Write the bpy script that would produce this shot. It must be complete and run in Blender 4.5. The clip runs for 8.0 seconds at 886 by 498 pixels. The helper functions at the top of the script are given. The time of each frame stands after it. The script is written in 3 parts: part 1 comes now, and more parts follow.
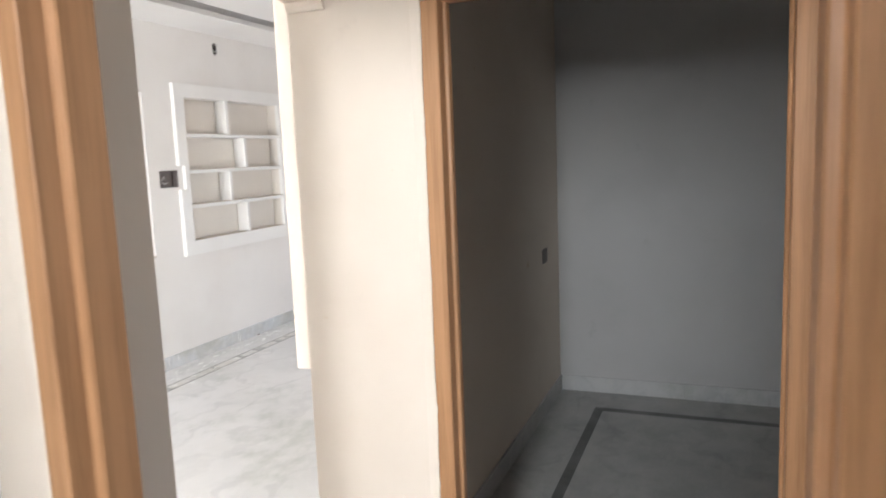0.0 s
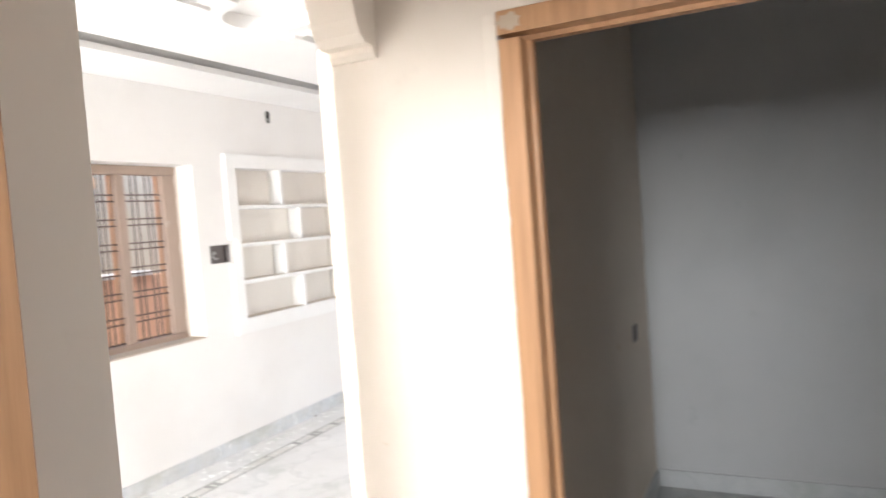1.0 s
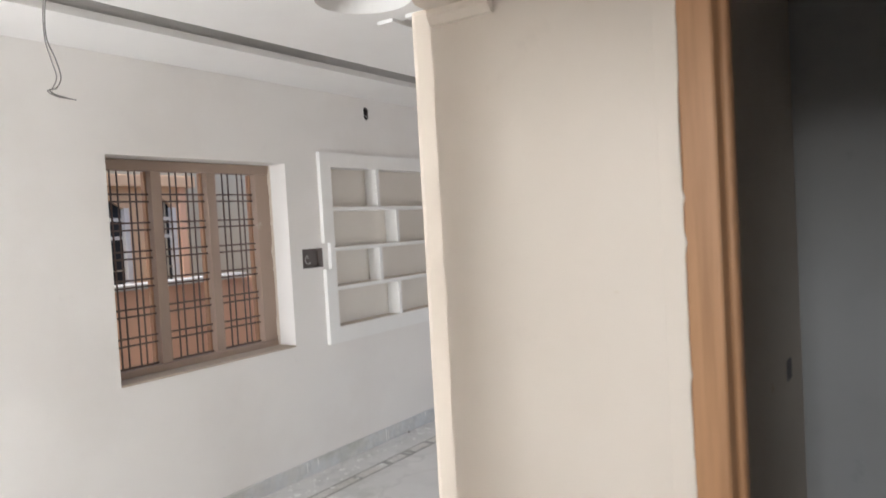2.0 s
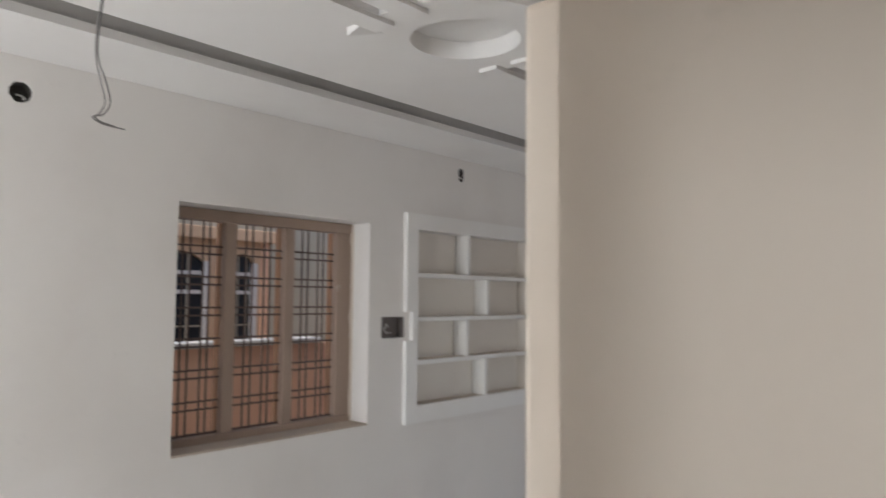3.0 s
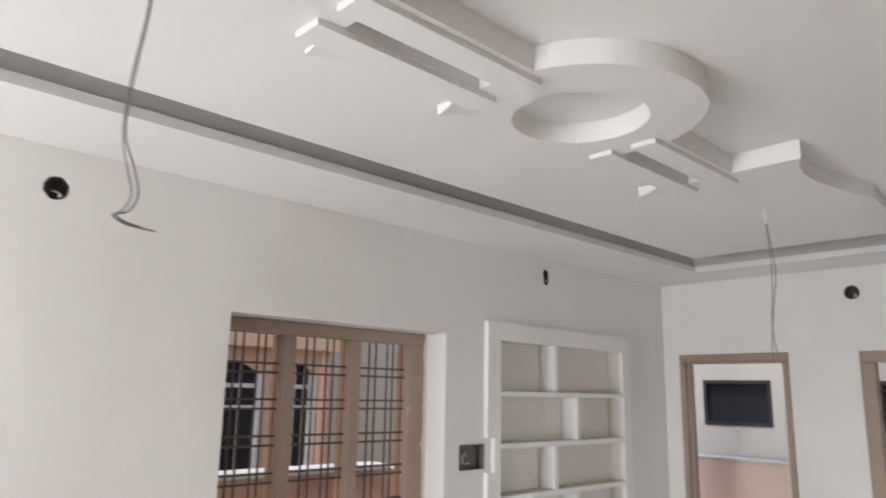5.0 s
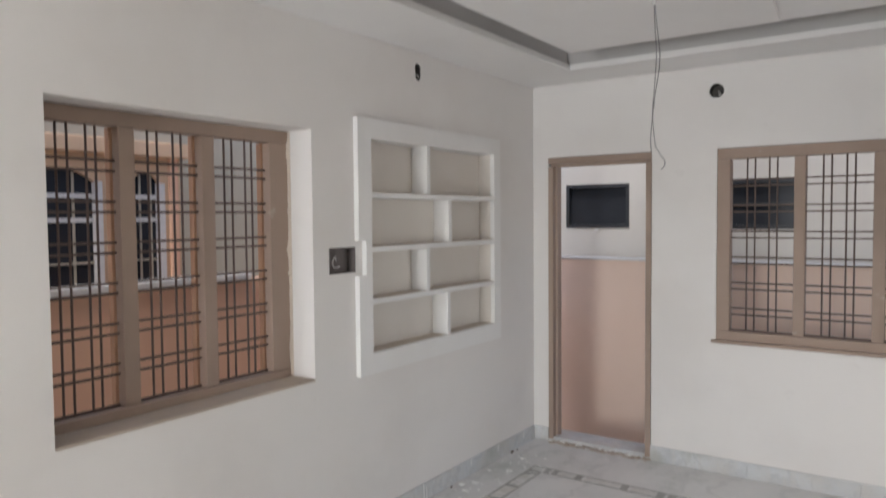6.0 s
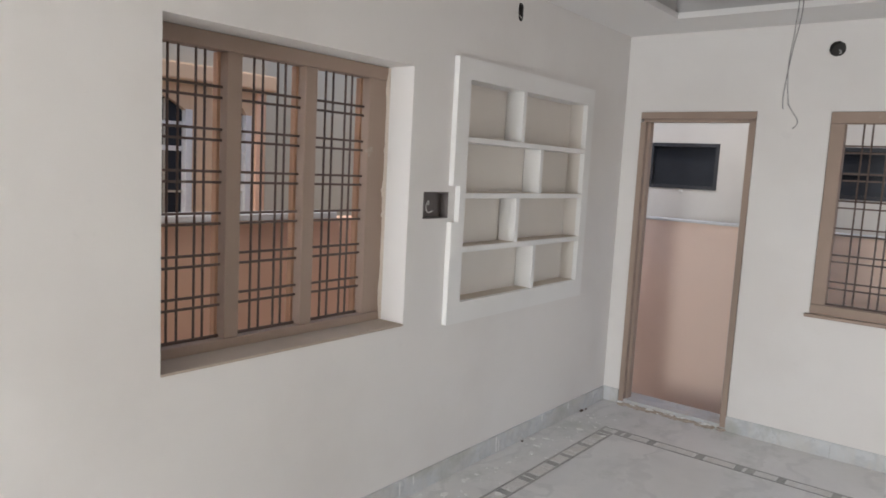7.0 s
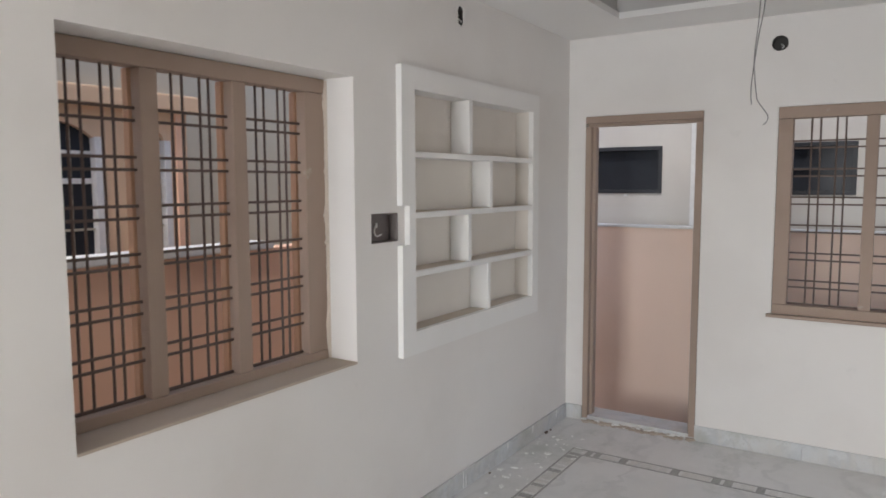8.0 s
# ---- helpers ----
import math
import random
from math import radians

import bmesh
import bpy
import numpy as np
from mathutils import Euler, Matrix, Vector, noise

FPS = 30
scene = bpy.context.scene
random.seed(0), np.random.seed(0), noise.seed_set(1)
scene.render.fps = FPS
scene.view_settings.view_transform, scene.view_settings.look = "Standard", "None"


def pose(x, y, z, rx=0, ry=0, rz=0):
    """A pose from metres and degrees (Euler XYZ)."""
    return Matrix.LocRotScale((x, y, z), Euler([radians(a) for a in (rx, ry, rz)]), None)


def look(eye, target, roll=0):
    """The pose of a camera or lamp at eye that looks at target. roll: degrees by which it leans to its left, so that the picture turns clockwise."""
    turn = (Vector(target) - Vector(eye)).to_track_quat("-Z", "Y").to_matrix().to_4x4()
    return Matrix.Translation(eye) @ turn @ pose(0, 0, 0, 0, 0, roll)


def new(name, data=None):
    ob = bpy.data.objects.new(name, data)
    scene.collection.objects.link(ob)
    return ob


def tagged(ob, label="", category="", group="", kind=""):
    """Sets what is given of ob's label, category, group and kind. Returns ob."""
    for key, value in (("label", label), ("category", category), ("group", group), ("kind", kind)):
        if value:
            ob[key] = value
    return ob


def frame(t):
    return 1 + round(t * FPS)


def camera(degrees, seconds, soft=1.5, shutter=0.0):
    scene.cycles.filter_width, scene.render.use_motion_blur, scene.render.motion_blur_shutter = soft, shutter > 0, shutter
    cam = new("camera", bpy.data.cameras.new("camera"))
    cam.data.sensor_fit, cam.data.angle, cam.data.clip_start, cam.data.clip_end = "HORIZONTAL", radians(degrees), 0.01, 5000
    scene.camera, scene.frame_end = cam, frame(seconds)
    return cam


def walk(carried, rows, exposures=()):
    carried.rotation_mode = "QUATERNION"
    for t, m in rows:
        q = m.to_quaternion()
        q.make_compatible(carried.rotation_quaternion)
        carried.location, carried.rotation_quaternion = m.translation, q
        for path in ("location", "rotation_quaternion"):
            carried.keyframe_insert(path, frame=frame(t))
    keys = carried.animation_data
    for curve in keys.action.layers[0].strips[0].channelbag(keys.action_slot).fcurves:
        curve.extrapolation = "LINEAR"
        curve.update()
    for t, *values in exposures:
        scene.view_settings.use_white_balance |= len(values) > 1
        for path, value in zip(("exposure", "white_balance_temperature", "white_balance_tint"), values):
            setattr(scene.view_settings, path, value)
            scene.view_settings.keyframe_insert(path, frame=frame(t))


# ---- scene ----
cam = camera(64.2, 8.0, soft=1.6, shutter=0.5)
PATH = [
    (0, (3.965, 0.156, 1.554), (3.227, 1.996, 1.292), -2.3),
    (0.5, (3.837, 0.332, 1.586), (3.188, 2.214, 1.391), -2.2),
    (1, (3.729, 0.571, 1.608), (2.841, 2.361, 1.518), -4.2),
    (1.5, (3.597, 0.783, 1.625), (2.542, 2.478, 1.508), -2.8),
    (1.7, (3.543, 0.856, 1.638), (2.454, 2.53, 1.525), -3.1),
    (2.8, (3.262, 1.242, 1.632), (2.002, 2.791, 1.744), -0.4),
    (3, (3.185, 1.326, 1.646), (1.861, 2.819, 1.784), 0.5),
    (3.5, (3.059, 1.444, 1.717), (1.552, 2.741, 1.935), -0.1),
    (4, (2.885, 1.499, 1.734), (1.405, 2.786, 2.12), 1.3),
    (4.2, (2.829, 1.511, 1.74), (1.356, 2.788, 2.184), 2.1),
    (5.3, (2.622, 1.69, 1.79), (1.317, 3.169, 2.123), -0.3),
    (5.5, (2.565, 1.745, 1.767), (1.345, 3.317, 1.963), -1.4),
    (6, (2.455, 1.808, 1.673), (1.315, 3.449, 1.583), -0.5),
    (6.5, (2.316, 1.761, 1.648), (1.152, 3.373, 1.43), 1.3),
    (7, (2.192, 1.752, 1.648), (0.96, 3.31, 1.417), 3.0),
    (7.5, (2.013, 1.836, 1.617), (0.865, 3.462, 1.422), 1.7),
    (8, (1.932, 1.936, 1.656), (0.852, 3.609, 1.471), -0.2),
]
EXPOSURES = [(0.0, 2.45), (0.5, 2.86), (1.0, 2.95), (1.5, 2.15), (1.7, 2.0), (2.8, 1.2), (3.0, 1.12), (3.5, 1.25), (4.0, 1.37), (4.2, 1.44), (5.3, 1.65), (5.5, 1.69), (6.0, 1.46), (6.5, 1.42), (7.0, 1.51), (7.5, 1.48), (8.0, 1.44)]
walk(cam, [(t, look(eye, target, roll)) for t, eye, target, roll in PATH], EXPOSURES)

# ---- world and light ----
world = bpy.data.worlds.new("sky")
scene.world = world
world.use_nodes = True
wt = world.node_tree
sky = wt.nodes.new("ShaderNodeTexSky")
sky.sky_type = "NISHITA"
sky.sun_disc = False
sky.air_density = 0.95
sky.dust_density = 2.0
sky.sun_elevation = radians(58)
sky.sun_rotation = radians(170)
wt.links.new(sky.outputs["Color"], wt.nodes["Background"].inputs["Color"])
wt.nodes["Background"].inputs["Strength"].default_value = 0.115

sun = new("sun", bpy.data.lights.new("sun", "SUN"))
sun.data.energy = 0.55
sun.data.angle = radians(11)
sun.data.color = (1.0, 0.95, 0.88)
sun.matrix_world = look((0, 0, 12), (-1.2, 4.4, 3.0))


def area_light(name, eye, target, w, h, watts, colour):
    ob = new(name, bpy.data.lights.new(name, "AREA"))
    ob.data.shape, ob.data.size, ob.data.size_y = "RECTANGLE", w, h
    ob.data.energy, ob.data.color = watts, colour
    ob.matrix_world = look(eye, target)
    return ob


# Area lamps stand in for daylight through openings out of view.
area_light("daylight_hall_entrance", (0.95, -2.36, 1.25), (1.0, 2.2, -1.7), 1.5, 2.1, 70, (0.94, 0.967, 0.995))
area_light("daylight_near_room_window", (3.72, -1.86, 2.2), (3.35, 2.6, 1.3), 0.42, 0.9, 26, (0.92, 0.96, 1.0))
# Added fill on the doorway reveal; no lobby window is known.
area_light("fill_lobby_end", (5.37, 1.55, 1.6), (3.0, 1.3, 1.3), 0.62, 1.1, 0.8, (0.98, 0.98, 0.97))
# Added fill for the dim far end; no doorway is known there.
area_light("fill_far_end", (2.87, 5.55, 1.05), (0.0, 4.9, -0.6), 1.15, 1.95, 2.3, (1.0, 0.955, 0.91))


# ---- materials ----
def material(name):
    m = bpy.data.materials.new(name)
    m.use_nodes = True
    return m, m.node_tree, m.node_tree.nodes["Principled BSDF"]


def node(nt, kind, **inputs):
    n = nt.nodes.new(kind)
    for key, value in inputs.items():
        n.inputs[key.replace("_", " ")].default_value = value
    return n


def mix(nt, fac, a, b):
    n = nt.nodes.new("ShaderNodeMix")
    n.data_type = "RGBA"
    for socket, value in ((n.inputs[0], fac), (n.inputs[6], a), (n.inputs[7], b)):
        if isinstance(value, (tuple, list)):
            socket.default_value = (*value, 1)
        elif isinstance(value, (int, float)):
            socket.default_value = value
        else:
            nt.links.new(value, socket)
    return n.outputs[2]


def ramp(nt, value, low, high):
    n = nt.nodes.new("ShaderNodeMapRange")
    n.interpolation_type = "SMOOTHSTEP"
    n.inputs["From Min"].default_value, n.inputs["From Max"].default_value = low, high
    nt.links.new(value, n.inputs["Value"])
    return n.outputs["Result"]


def coords(nt, scale=(1, 1, 1)):
    geo = nt.nodes.new("ShaderNodeNewGeometry")
    m = nt.nodes.new("ShaderNodeMapping")
    m.inputs["Scale"].default_value = scale
    nt.links.new(geo.outputs["Position"], m.inputs["Vector"])
    return m.outputs["Vector"]


def noise_of(nt, vec, scale, detail=4.0, rough=0.55):
    n = node(nt, "ShaderNodeTexNoise", Scale=scale, Detail=detail, Roughness=rough)
    nt.links.new(vec, n.inputs["Vector"])
    return n.outputs["Fac"]


def bump(nt, bsdf, height, strength, distance):
    n = node(nt, "ShaderNodeBump", Strength=strength, Distance=distance)
    nt.links.new(height, n.inputs["Height"])
    nt.links.new(n.outputs["Normal"], bsdf.inputs["Normal"])


def plaster(name, base, stain, grime=0.25, rough=0.85, ochre=None):
    m, nt, b = material(name)
    v = coords(nt)
    broad = ramp(nt, noise_of(nt, v, 1.3, 5.0), 0.42, 0.72)
    fine = noise_of(nt, v, 55.0, 3.0)
    c = mix(nt, broad, base, stain)
    spots = ramp(nt, noise_of(nt, v, 6.0, 6.0, 0.7), 0.62, 0.75)
    n = nt.nodes.new("ShaderNodeMath")
    n.operation = "MULTIPLY"
    nt.links.new(spots, n.inputs[0])
    n.inputs[1].default_value = grime
    c = mix(nt, n.outputs[0], c, tuple(0.82 * s for s in stain))
    if ochre:
        c = mix(nt, ramp(nt, noise_of(nt, v, 9.0, 4.0, 0.6), 0.69, 0.76), c, ochre)
    nt.links.new(c, b.inputs["Base Color"])
    b.inputs["Roughness"].default_value = rough
    mixh = nt.nodes.new("ShaderNodeMath")
    mixh.operation = "ADD"
    wave = noise_of(nt, v, 3.0, 3.0)
    nt.links.new(fine, mixh.inputs[0])
    up = nt.nodes.new("ShaderNodeMath")
    up.operation = "MULTIPLY"
    up.inputs[1].default_value = 6.0
    nt.links.new(wave, up.inputs[0])
    nt.links.new(up.outputs[0], mixh.inputs[1])
    bump(nt, b, mixh.outputs[0], 0.1, 0.003)
    return m


def wood(name, light, dark, rough=0.45, grain=(45, 45, 2.2)):
    m, nt, b = material(name)
    info = nt.nodes.new("ShaderNodeObjectInfo")
    v = coords(nt, grain)
    shift = nt.nodes.new("ShaderNodeVectorMath")
    shift.operation = "ADD"
    nt.links.new(v, shift.inputs[0])
    off = nt.nodes.new("ShaderNodeVectorMath")
    off.operation = "SCALE"
    off.inputs[0].default_value = (7, 3, 11)
    nt.links.new(info.outputs["Random"], off.inputs["Scale"])
    nt.links.new(off.outputs[0], shift.inputs[1])
    fibre = noise_of(nt, shift.outputs[0], 1.0, 6.0, 0.65)
    c = mix(nt, ramp(nt, fibre, 0.35, 0.7), light, dark)
    wear = ramp(nt, noise_of(nt, coords(nt), 5.0, 5.0, 0.7), 0.62, 0.8)
    c = mix(nt, wear, c, tuple(min(1, s * 0.7 + 0.1) for s in light))
    nt.links.new(c, b.inputs["Base Color"])
    b.inputs["Roughness"].default_value = rough
    bump(nt, b, fibre, 0.3, 0.002)
    return m


def marble(name, base, vein, dark, rough=0.22, scale=1.0, film=None):
    m, nt, b = material(name)
    v = coords(nt)
    warp = node(nt, "ShaderNodeTexNoise", Scale=1.6 * scale, Detail=5.0)
    nt.links.new(v, warp.inputs["Vector"])
    add = nt.nodes.new("ShaderNodeVectorMath")
    add.operation = "MULTIPLY_ADD"
    nt.links.new(warp.outputs["Color"], add.inputs[0])
    add.inputs[1].default_value = (0.9, 0.9, 0.9)
    nt.links.new(v, add.inputs[2])
    cloud = ramp(nt, noise_of(nt, add.outputs[0], 2.2 * scale, 6.0, 0.6), 0.4, 0.68)
    wave = node(nt, "ShaderNodeTexWave", Scale=0.9 * scale, Distortion=9.0, Detail=5.0, Detail_Scale=1.6)
    nt.links.new(add.outputs[0], wave.inputs["Vector"])
    streak = ramp(nt, wave.outputs["Fac"], 0.86, 1.0)
    c = mix(nt, cloud, base, vein)
    half = nt.nodes.new("ShaderNodeMath")
    half.operation = "MULTIPLY"
    half.inputs[1].default_value = 0.4
    nt.links.new(streak, half.inputs[0])
    c = mix(nt, half.outputs[0], c, dark)
    if film:
        patches = ramp(nt, noise_of(nt, v, 2.6, 7.0, 0.68), 0.40, 0.66)
        smears = ramp(nt, noise_of(nt, coords(nt, (9, 3, 1)), 1.4, 6.0, 0.7), 0.50, 0.62)
        for fac, amount in ((patches, 0.75), (smears, 0.45)):
            k = nt.nodes.new("ShaderNodeMath")
            k.operation = "MULTIPLY"
            k.inputs[1].default_value = amount
            nt.links.new(fac, k.inputs[0])
            c = mix(nt, k.outputs[0], c, film)
        damp = ramp(nt, noise_of(nt, coords(nt, (1.0, 0.7, 1)), 1.9, 8.0, 0.72), 0.50, 0.66)
        k = nt.nodes.new("ShaderNodeMath")
        k.operation = "MULTIPLY"
        k.inputs[1].default_value = 0.7
        nt.links.new(damp, k.inputs[0])
        c = mix(nt, k.outputs[0], c, (0.70 * film[0], 0.735 * film[1], 0.70 * film[2]))
        specks = ramp(nt, noise_of(nt, v, 38.0, 3.0, 0.6), 0.68, 0.74)
        k = nt.nodes.new("ShaderNodeMath")
        k.operation = "MULTIPLY"
        k.inputs[1].default_value = 0.5
        nt.links.new(specks, k.inputs[0])
        c = mix(nt, k.outputs[0], c, tuple(0.72 * q for q in film))
    nt.links.new(c, b.inputs["Base Color"])
    dust = ramp(nt, noise_of(nt, v, 3.5, 5.0, 0.65), 0.35, 0.7)
    r = nt.nodes.new("ShaderNodeMapRange")
    r.inputs["To Min"].default_value, r.inputs["To Max"].default_value = rough, rough + 0.3
    nt.links.new(dust, r.inputs["Value"])
    nt.links.new(r.outputs["Result"], b.inputs["Roughness"])
    return m


def plain(name, base, rough=0.6, metal=0.0, vary=0.15, scale=30.0):
    m, nt, b = material(name)
    f = noise_of(nt, coords(nt), scale, 4.0)
    c = mix(nt, f, tuple(s * (1 - vary) for s in base), tuple(min(1, s * (1 + vary)) for s in base))
    nt.links.new(c, b.inputs["Base Color"])
    b.inputs["Roughness"].default_value = rough
    b.inputs["Metallic"].default_value = metal
    bump(nt, b, f, 0.15, 0.001)
    return m


M_WALL = plaster("white_putty_wall", (0.795, 0.77, 0.742), (0.75, 0.72, 0.69))
M_CREAM = plaster("cream_primer_wall", (0.71, 0.63, 0.545), (0.67, 0.585, 0.50), 0.2, 0.8, (0.60, 0.47, 0.34))
# Putty wall colour darkened to hold the dark room's shade.
M_SHADEWALL = plaster("shade_darkened_putty_wall", (0.47, 0.465, 0.46), (0.43, 0.425, 0.42), 0.4)
M_CEIL = plaster("white_gypsum_ceiling", (0.85, 0.835, 0.815), (0.82, 0.80, 0.78), 0.1)
M_WHITE = plaster("fresh_white_paint", (0.84, 0.83, 0.81), (0.80, 0.785, 0.76), 0.15, 0.7)
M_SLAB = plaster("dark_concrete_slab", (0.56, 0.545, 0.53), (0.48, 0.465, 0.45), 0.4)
M_FLOOR = marble("grey_marble_floor", (0.72, 0.71, 0.70), (0.64, 0.635, 0.625), (0.48, 0.475, 0.47), 0.34, 1.0, (0.68, 0.67, 0.655))
M_SKIRT = marble("grey_marble_skirting", (0.62, 0.635, 0.645), (0.53, 0.545, 0.56), (0.41, 0.42, 0.435), 0.3, 1.6, (0.60, 0.58, 0.55))
M_DARKSTONE = marble("dark_green_grey_inlay", (0.32, 0.315, 0.305), (0.20, 0.20, 0.195), (0.44, 0.43, 0.415), 0.3, 9.0, (0.41, 0.395, 0.375))
# Darker copy of the floor marble, with the dark room's shade in it.
M_SHADEFLOOR = marble("shade_darkened_marble", (0.38, 0.38, 0.372), (0.31, 0.315, 0.31), (0.24, 0.24, 0.235), 0.38, 1.0, (0.43, 0.425, 0.41))
# Skirting marble with shade put into its colour for the dark room.
M_SHADESKIRT = marble("shade_darkened_skirting", (0.46, 0.465, 0.465), (0.40, 0.405, 0.41), (0.33, 0.335, 0.34), 0.35, 1.6, (0.50, 0.495, 0.485))
M_BLACKSTONE = marble("black_inlay_strip", (0.10, 0.105, 0.10), (0.06, 0.065, 0.06), (0.18, 0.18, 0.175), 0.3, 9.0, (0.15, 0.145, 0.14))
M_LIGHTSTONE = marble("white_inlay", (0.70, 0.69, 0.67), (0.58, 0.575, 0.56), (0.42, 0.42, 0.41), 0.3, 6.0, (0.62, 0.59, 0.55))
M_TEAK = wood("orange_teak", (0.44, 0.235, 0.115), (0.33, 0.165, 0.075))
M_RAWWOOD = wood("bare_orange_wood", (0.47, 0.28, 0.175), (0.38, 0.215, 0.13), 0.6)
M_PRIMER = plaster("brown_primer_wood", (0.37, 0.277, 0.222), (0.31, 0.23, 0.182), 0.5, 0.7, (0.43, 0.36, 0.30))
M_NICHE = plaster("cream_white_niche", (0.79, 0.745, 0.685), (0.75, 0.70, 0.64), 0.2)
M_DUSTSHELF = plaster("dusty_shelf_bottom", (0.63, 0.55, 0.47), (0.55, 0.47, 0.39), 0.4)
M_DUSTY = plaster("dusty_brown_sill", (0.48, 0.40, 0.325), (0.39, 0.32, 0.26), 0.5)
M_PUTTY = plaster("grey_putty", (0.46, 0.36, 0.27), (0.40, 0.30, 0.22), 0.4)
M_IRON = plain("brown_iron_grille", (0.115, 0.078, 0.062), 0.6, 0.1)
M_SALMON = plaster("salmon_outer_wall", (0.78, 0.50, 0.345), (0.73, 0.455, 0.31), 0.2)
# Lighter copy of the salmon; sunlight on the north parapet is in its colour.
M_LITSALMON = plaster("sunlit_salmon_outer_wall", (0.82, 0.64, 0.52), (0.78, 0.60, 0.48), 0.2)
M_ORANGE = plaster("apricot_outer_wall", (0.66, 0.465, 0.305), (0.60, 0.415, 0.27), 0.2)
M_OUTWHITE = plaster("white_outer_wall", (0.56, 0.535, 0.49), (0.51, 0.485, 0.445), 0.2)
M_GREYBLUE = plaster("grey_blue_outer_wall", (0.44, 0.40, 0.32), (0.40, 0.36, 0.285), 0.2)
M_COPING = plain("white_coping", (0.68, 0.67, 0.65), 0.7)
M_TINT = plain("dark_tinted_glass", (0.026, 0.029, 0.035), 0.3, 0.0, 0.25, 6.0)
M_TINT.node_tree.nodes["Principled BSDF"].inputs["Specular IOR Level"].default_value = 0.2
M_FRAMEGREY = plain("dark_aluminium", (0.035, 0.036, 0.04), 0.5, 0.2)
M_CONDUIT = plain("black_conduit_void", (0.07, 0.065, 0.06), 0.8)
M_STEELBOX = plain("grey_metal_box", (0.19, 0.165, 0.158), 0.6, 0.25)
M_WIRE = plain("grey_wire", (0.22, 0.21, 0.205), 0.5)
M_WIREDARK = plain("dark_wire", (0.15, 0.145, 0.14), 0.5)
M_PVC = plain("white_plastic", (0.72, 0.71, 0.69), 0.45)
M_MORTAR = plaster("brown_cement_mortar", (0.47, 0.40, 0.33), (0.36, 0.295, 0.24), 0.5)
M_GROUND = plaster("grey_cement_ground", (0.55, 0.53, 0.50), (0.48, 0.46, 0.43), 0.5)
M_SPLASH = plain("dried_white_paint", (0.80, 0.80, 0.78), 0.6)


# ---- building helpers ----
def box(bm, x0, x1, y0, y1, z0, z1, bevel=0.0):
    vs = [bm.verts.new((x, y, z)) for x in (x0, x1) for y in (y0, y1) for z in (z0, z1)]
    fs = [bm.faces.new([vs[i] for i in f]) for f in ((0, 1, 3, 2), (4, 6, 7, 5), (0, 4, 5, 1), (2, 3, 7, 6), (0, 2, 6, 4), (1, 5, 7, 3))]
    if bevel:
        edges = {e for f in fs for e in f.edges}
        bmesh.ops.bevel(bm, geom=list(edges), offset=bevel, segments=2, profile=0.6, affect="EDGES")
    return bm


def prism(bm, outline, axis, a, b):
    """An outline of (u, v) drawn out along an axis from a to b. axis x: u, v = y, z; y: x, z; z: x, y."""
    at = {"x": lambda u, v, w: (w, u, v), "y": lambda u, v, w: (u, w, v), "z": lambda u, v, w: (u, v, w)}[axis]
    lo = [bm.verts.new(at(u, v, a)) for u, v in outline]
    hi = [bm.verts.new(at(u, v, b)) for u, v in outline]
    n = len(outline)
    bm.faces.new(lo)
    bm.faces.new(hi[::-1])
    for i in range(n):
        bm.faces.new((lo[i], hi[i], hi[(i + 1) % n], lo[(i + 1) % n]))
    return bm


def mesh_of(name, bm, mat, smooth=False):
    bmesh.ops.recalc_face_normals(bm, faces=bm.faces[:])
    me = bpy.data.meshes.new(name)
    bm.to_mesh(me)
    bm.free()
    me.materials.append(mat)
    if smooth:
        for p in me.polygons:
            p.use_smooth = True
    return me


def part(name, bm, mat, parent=None, label="", smooth=False):
    ob = new(name, mesh_of(name, bm, mat, smooth))
    if parent:
        ob.parent = parent
    return tagged(ob, label)


def thing(name, label, category, place=(0, 0, 0), group="", kind=""):
    ob = new(name)
    ob.location = place
    return tagged(ob, label, category, group, kind)


def wall(name, axis, at, back, u0, u1, z0, z1, holes, mat, label, category="wall"):
    """A wall with thickness from at to back along the axis, with rectangular openings (u0, u1, z0, z1)."""
    us = sorted({u0, u1, *(u for h in holes for u in h[:2])})
    zs = sorted({z0, z1, *(z for h in holes for z in h[2:])})
    solid = {}
    for i in range(len(us) - 1):
        for j in range(len(zs) - 1):
            cu, cz = (us[i] + us[i + 1]) / 2, (zs[j] + zs[j + 1]) / 2
            solid[i, j] = not any(h[0] < cu < h[1] and h[2] < cz < h[3] for h in holes)
    bm = bmesh.new()
    seen = {}

    def v(u, w, z):
        key = (round(u, 5), round(w, 5), round(z, 5))
        if key not in seen:
            seen[key] = bm.verts.new((w, u, z) if axis == "x" else (u, w, z))
        return seen[key]

    for (i, j), full in solid.items():
        if not full:
            continue
        a, b, c, d = us[i], us[i + 1], zs[j], zs[j + 1]
        for w in (at, back):
            bm.faces.new((v(a, w, c), v(b, w, c), v(b, w, d), v(a, w, d)))
        for (di, dj), (p, q) in (((-1, 0), ((a, c), (a, d))), ((1, 0), ((b, c), (b, d))), ((0, -1), ((a, c), (b, c))), ((0, 1), ((a, d), (b, d)))):
            if not solid.get((i + di, j + dj), False):
                bm.faces.new((v(p[0], at, p[1]), v(q[0], at, q[1]), v(q[0], back, q[1]), v(p[0], back, p[1])))
    return tagged(part(name, bm, mat), label, category, kind="structure")


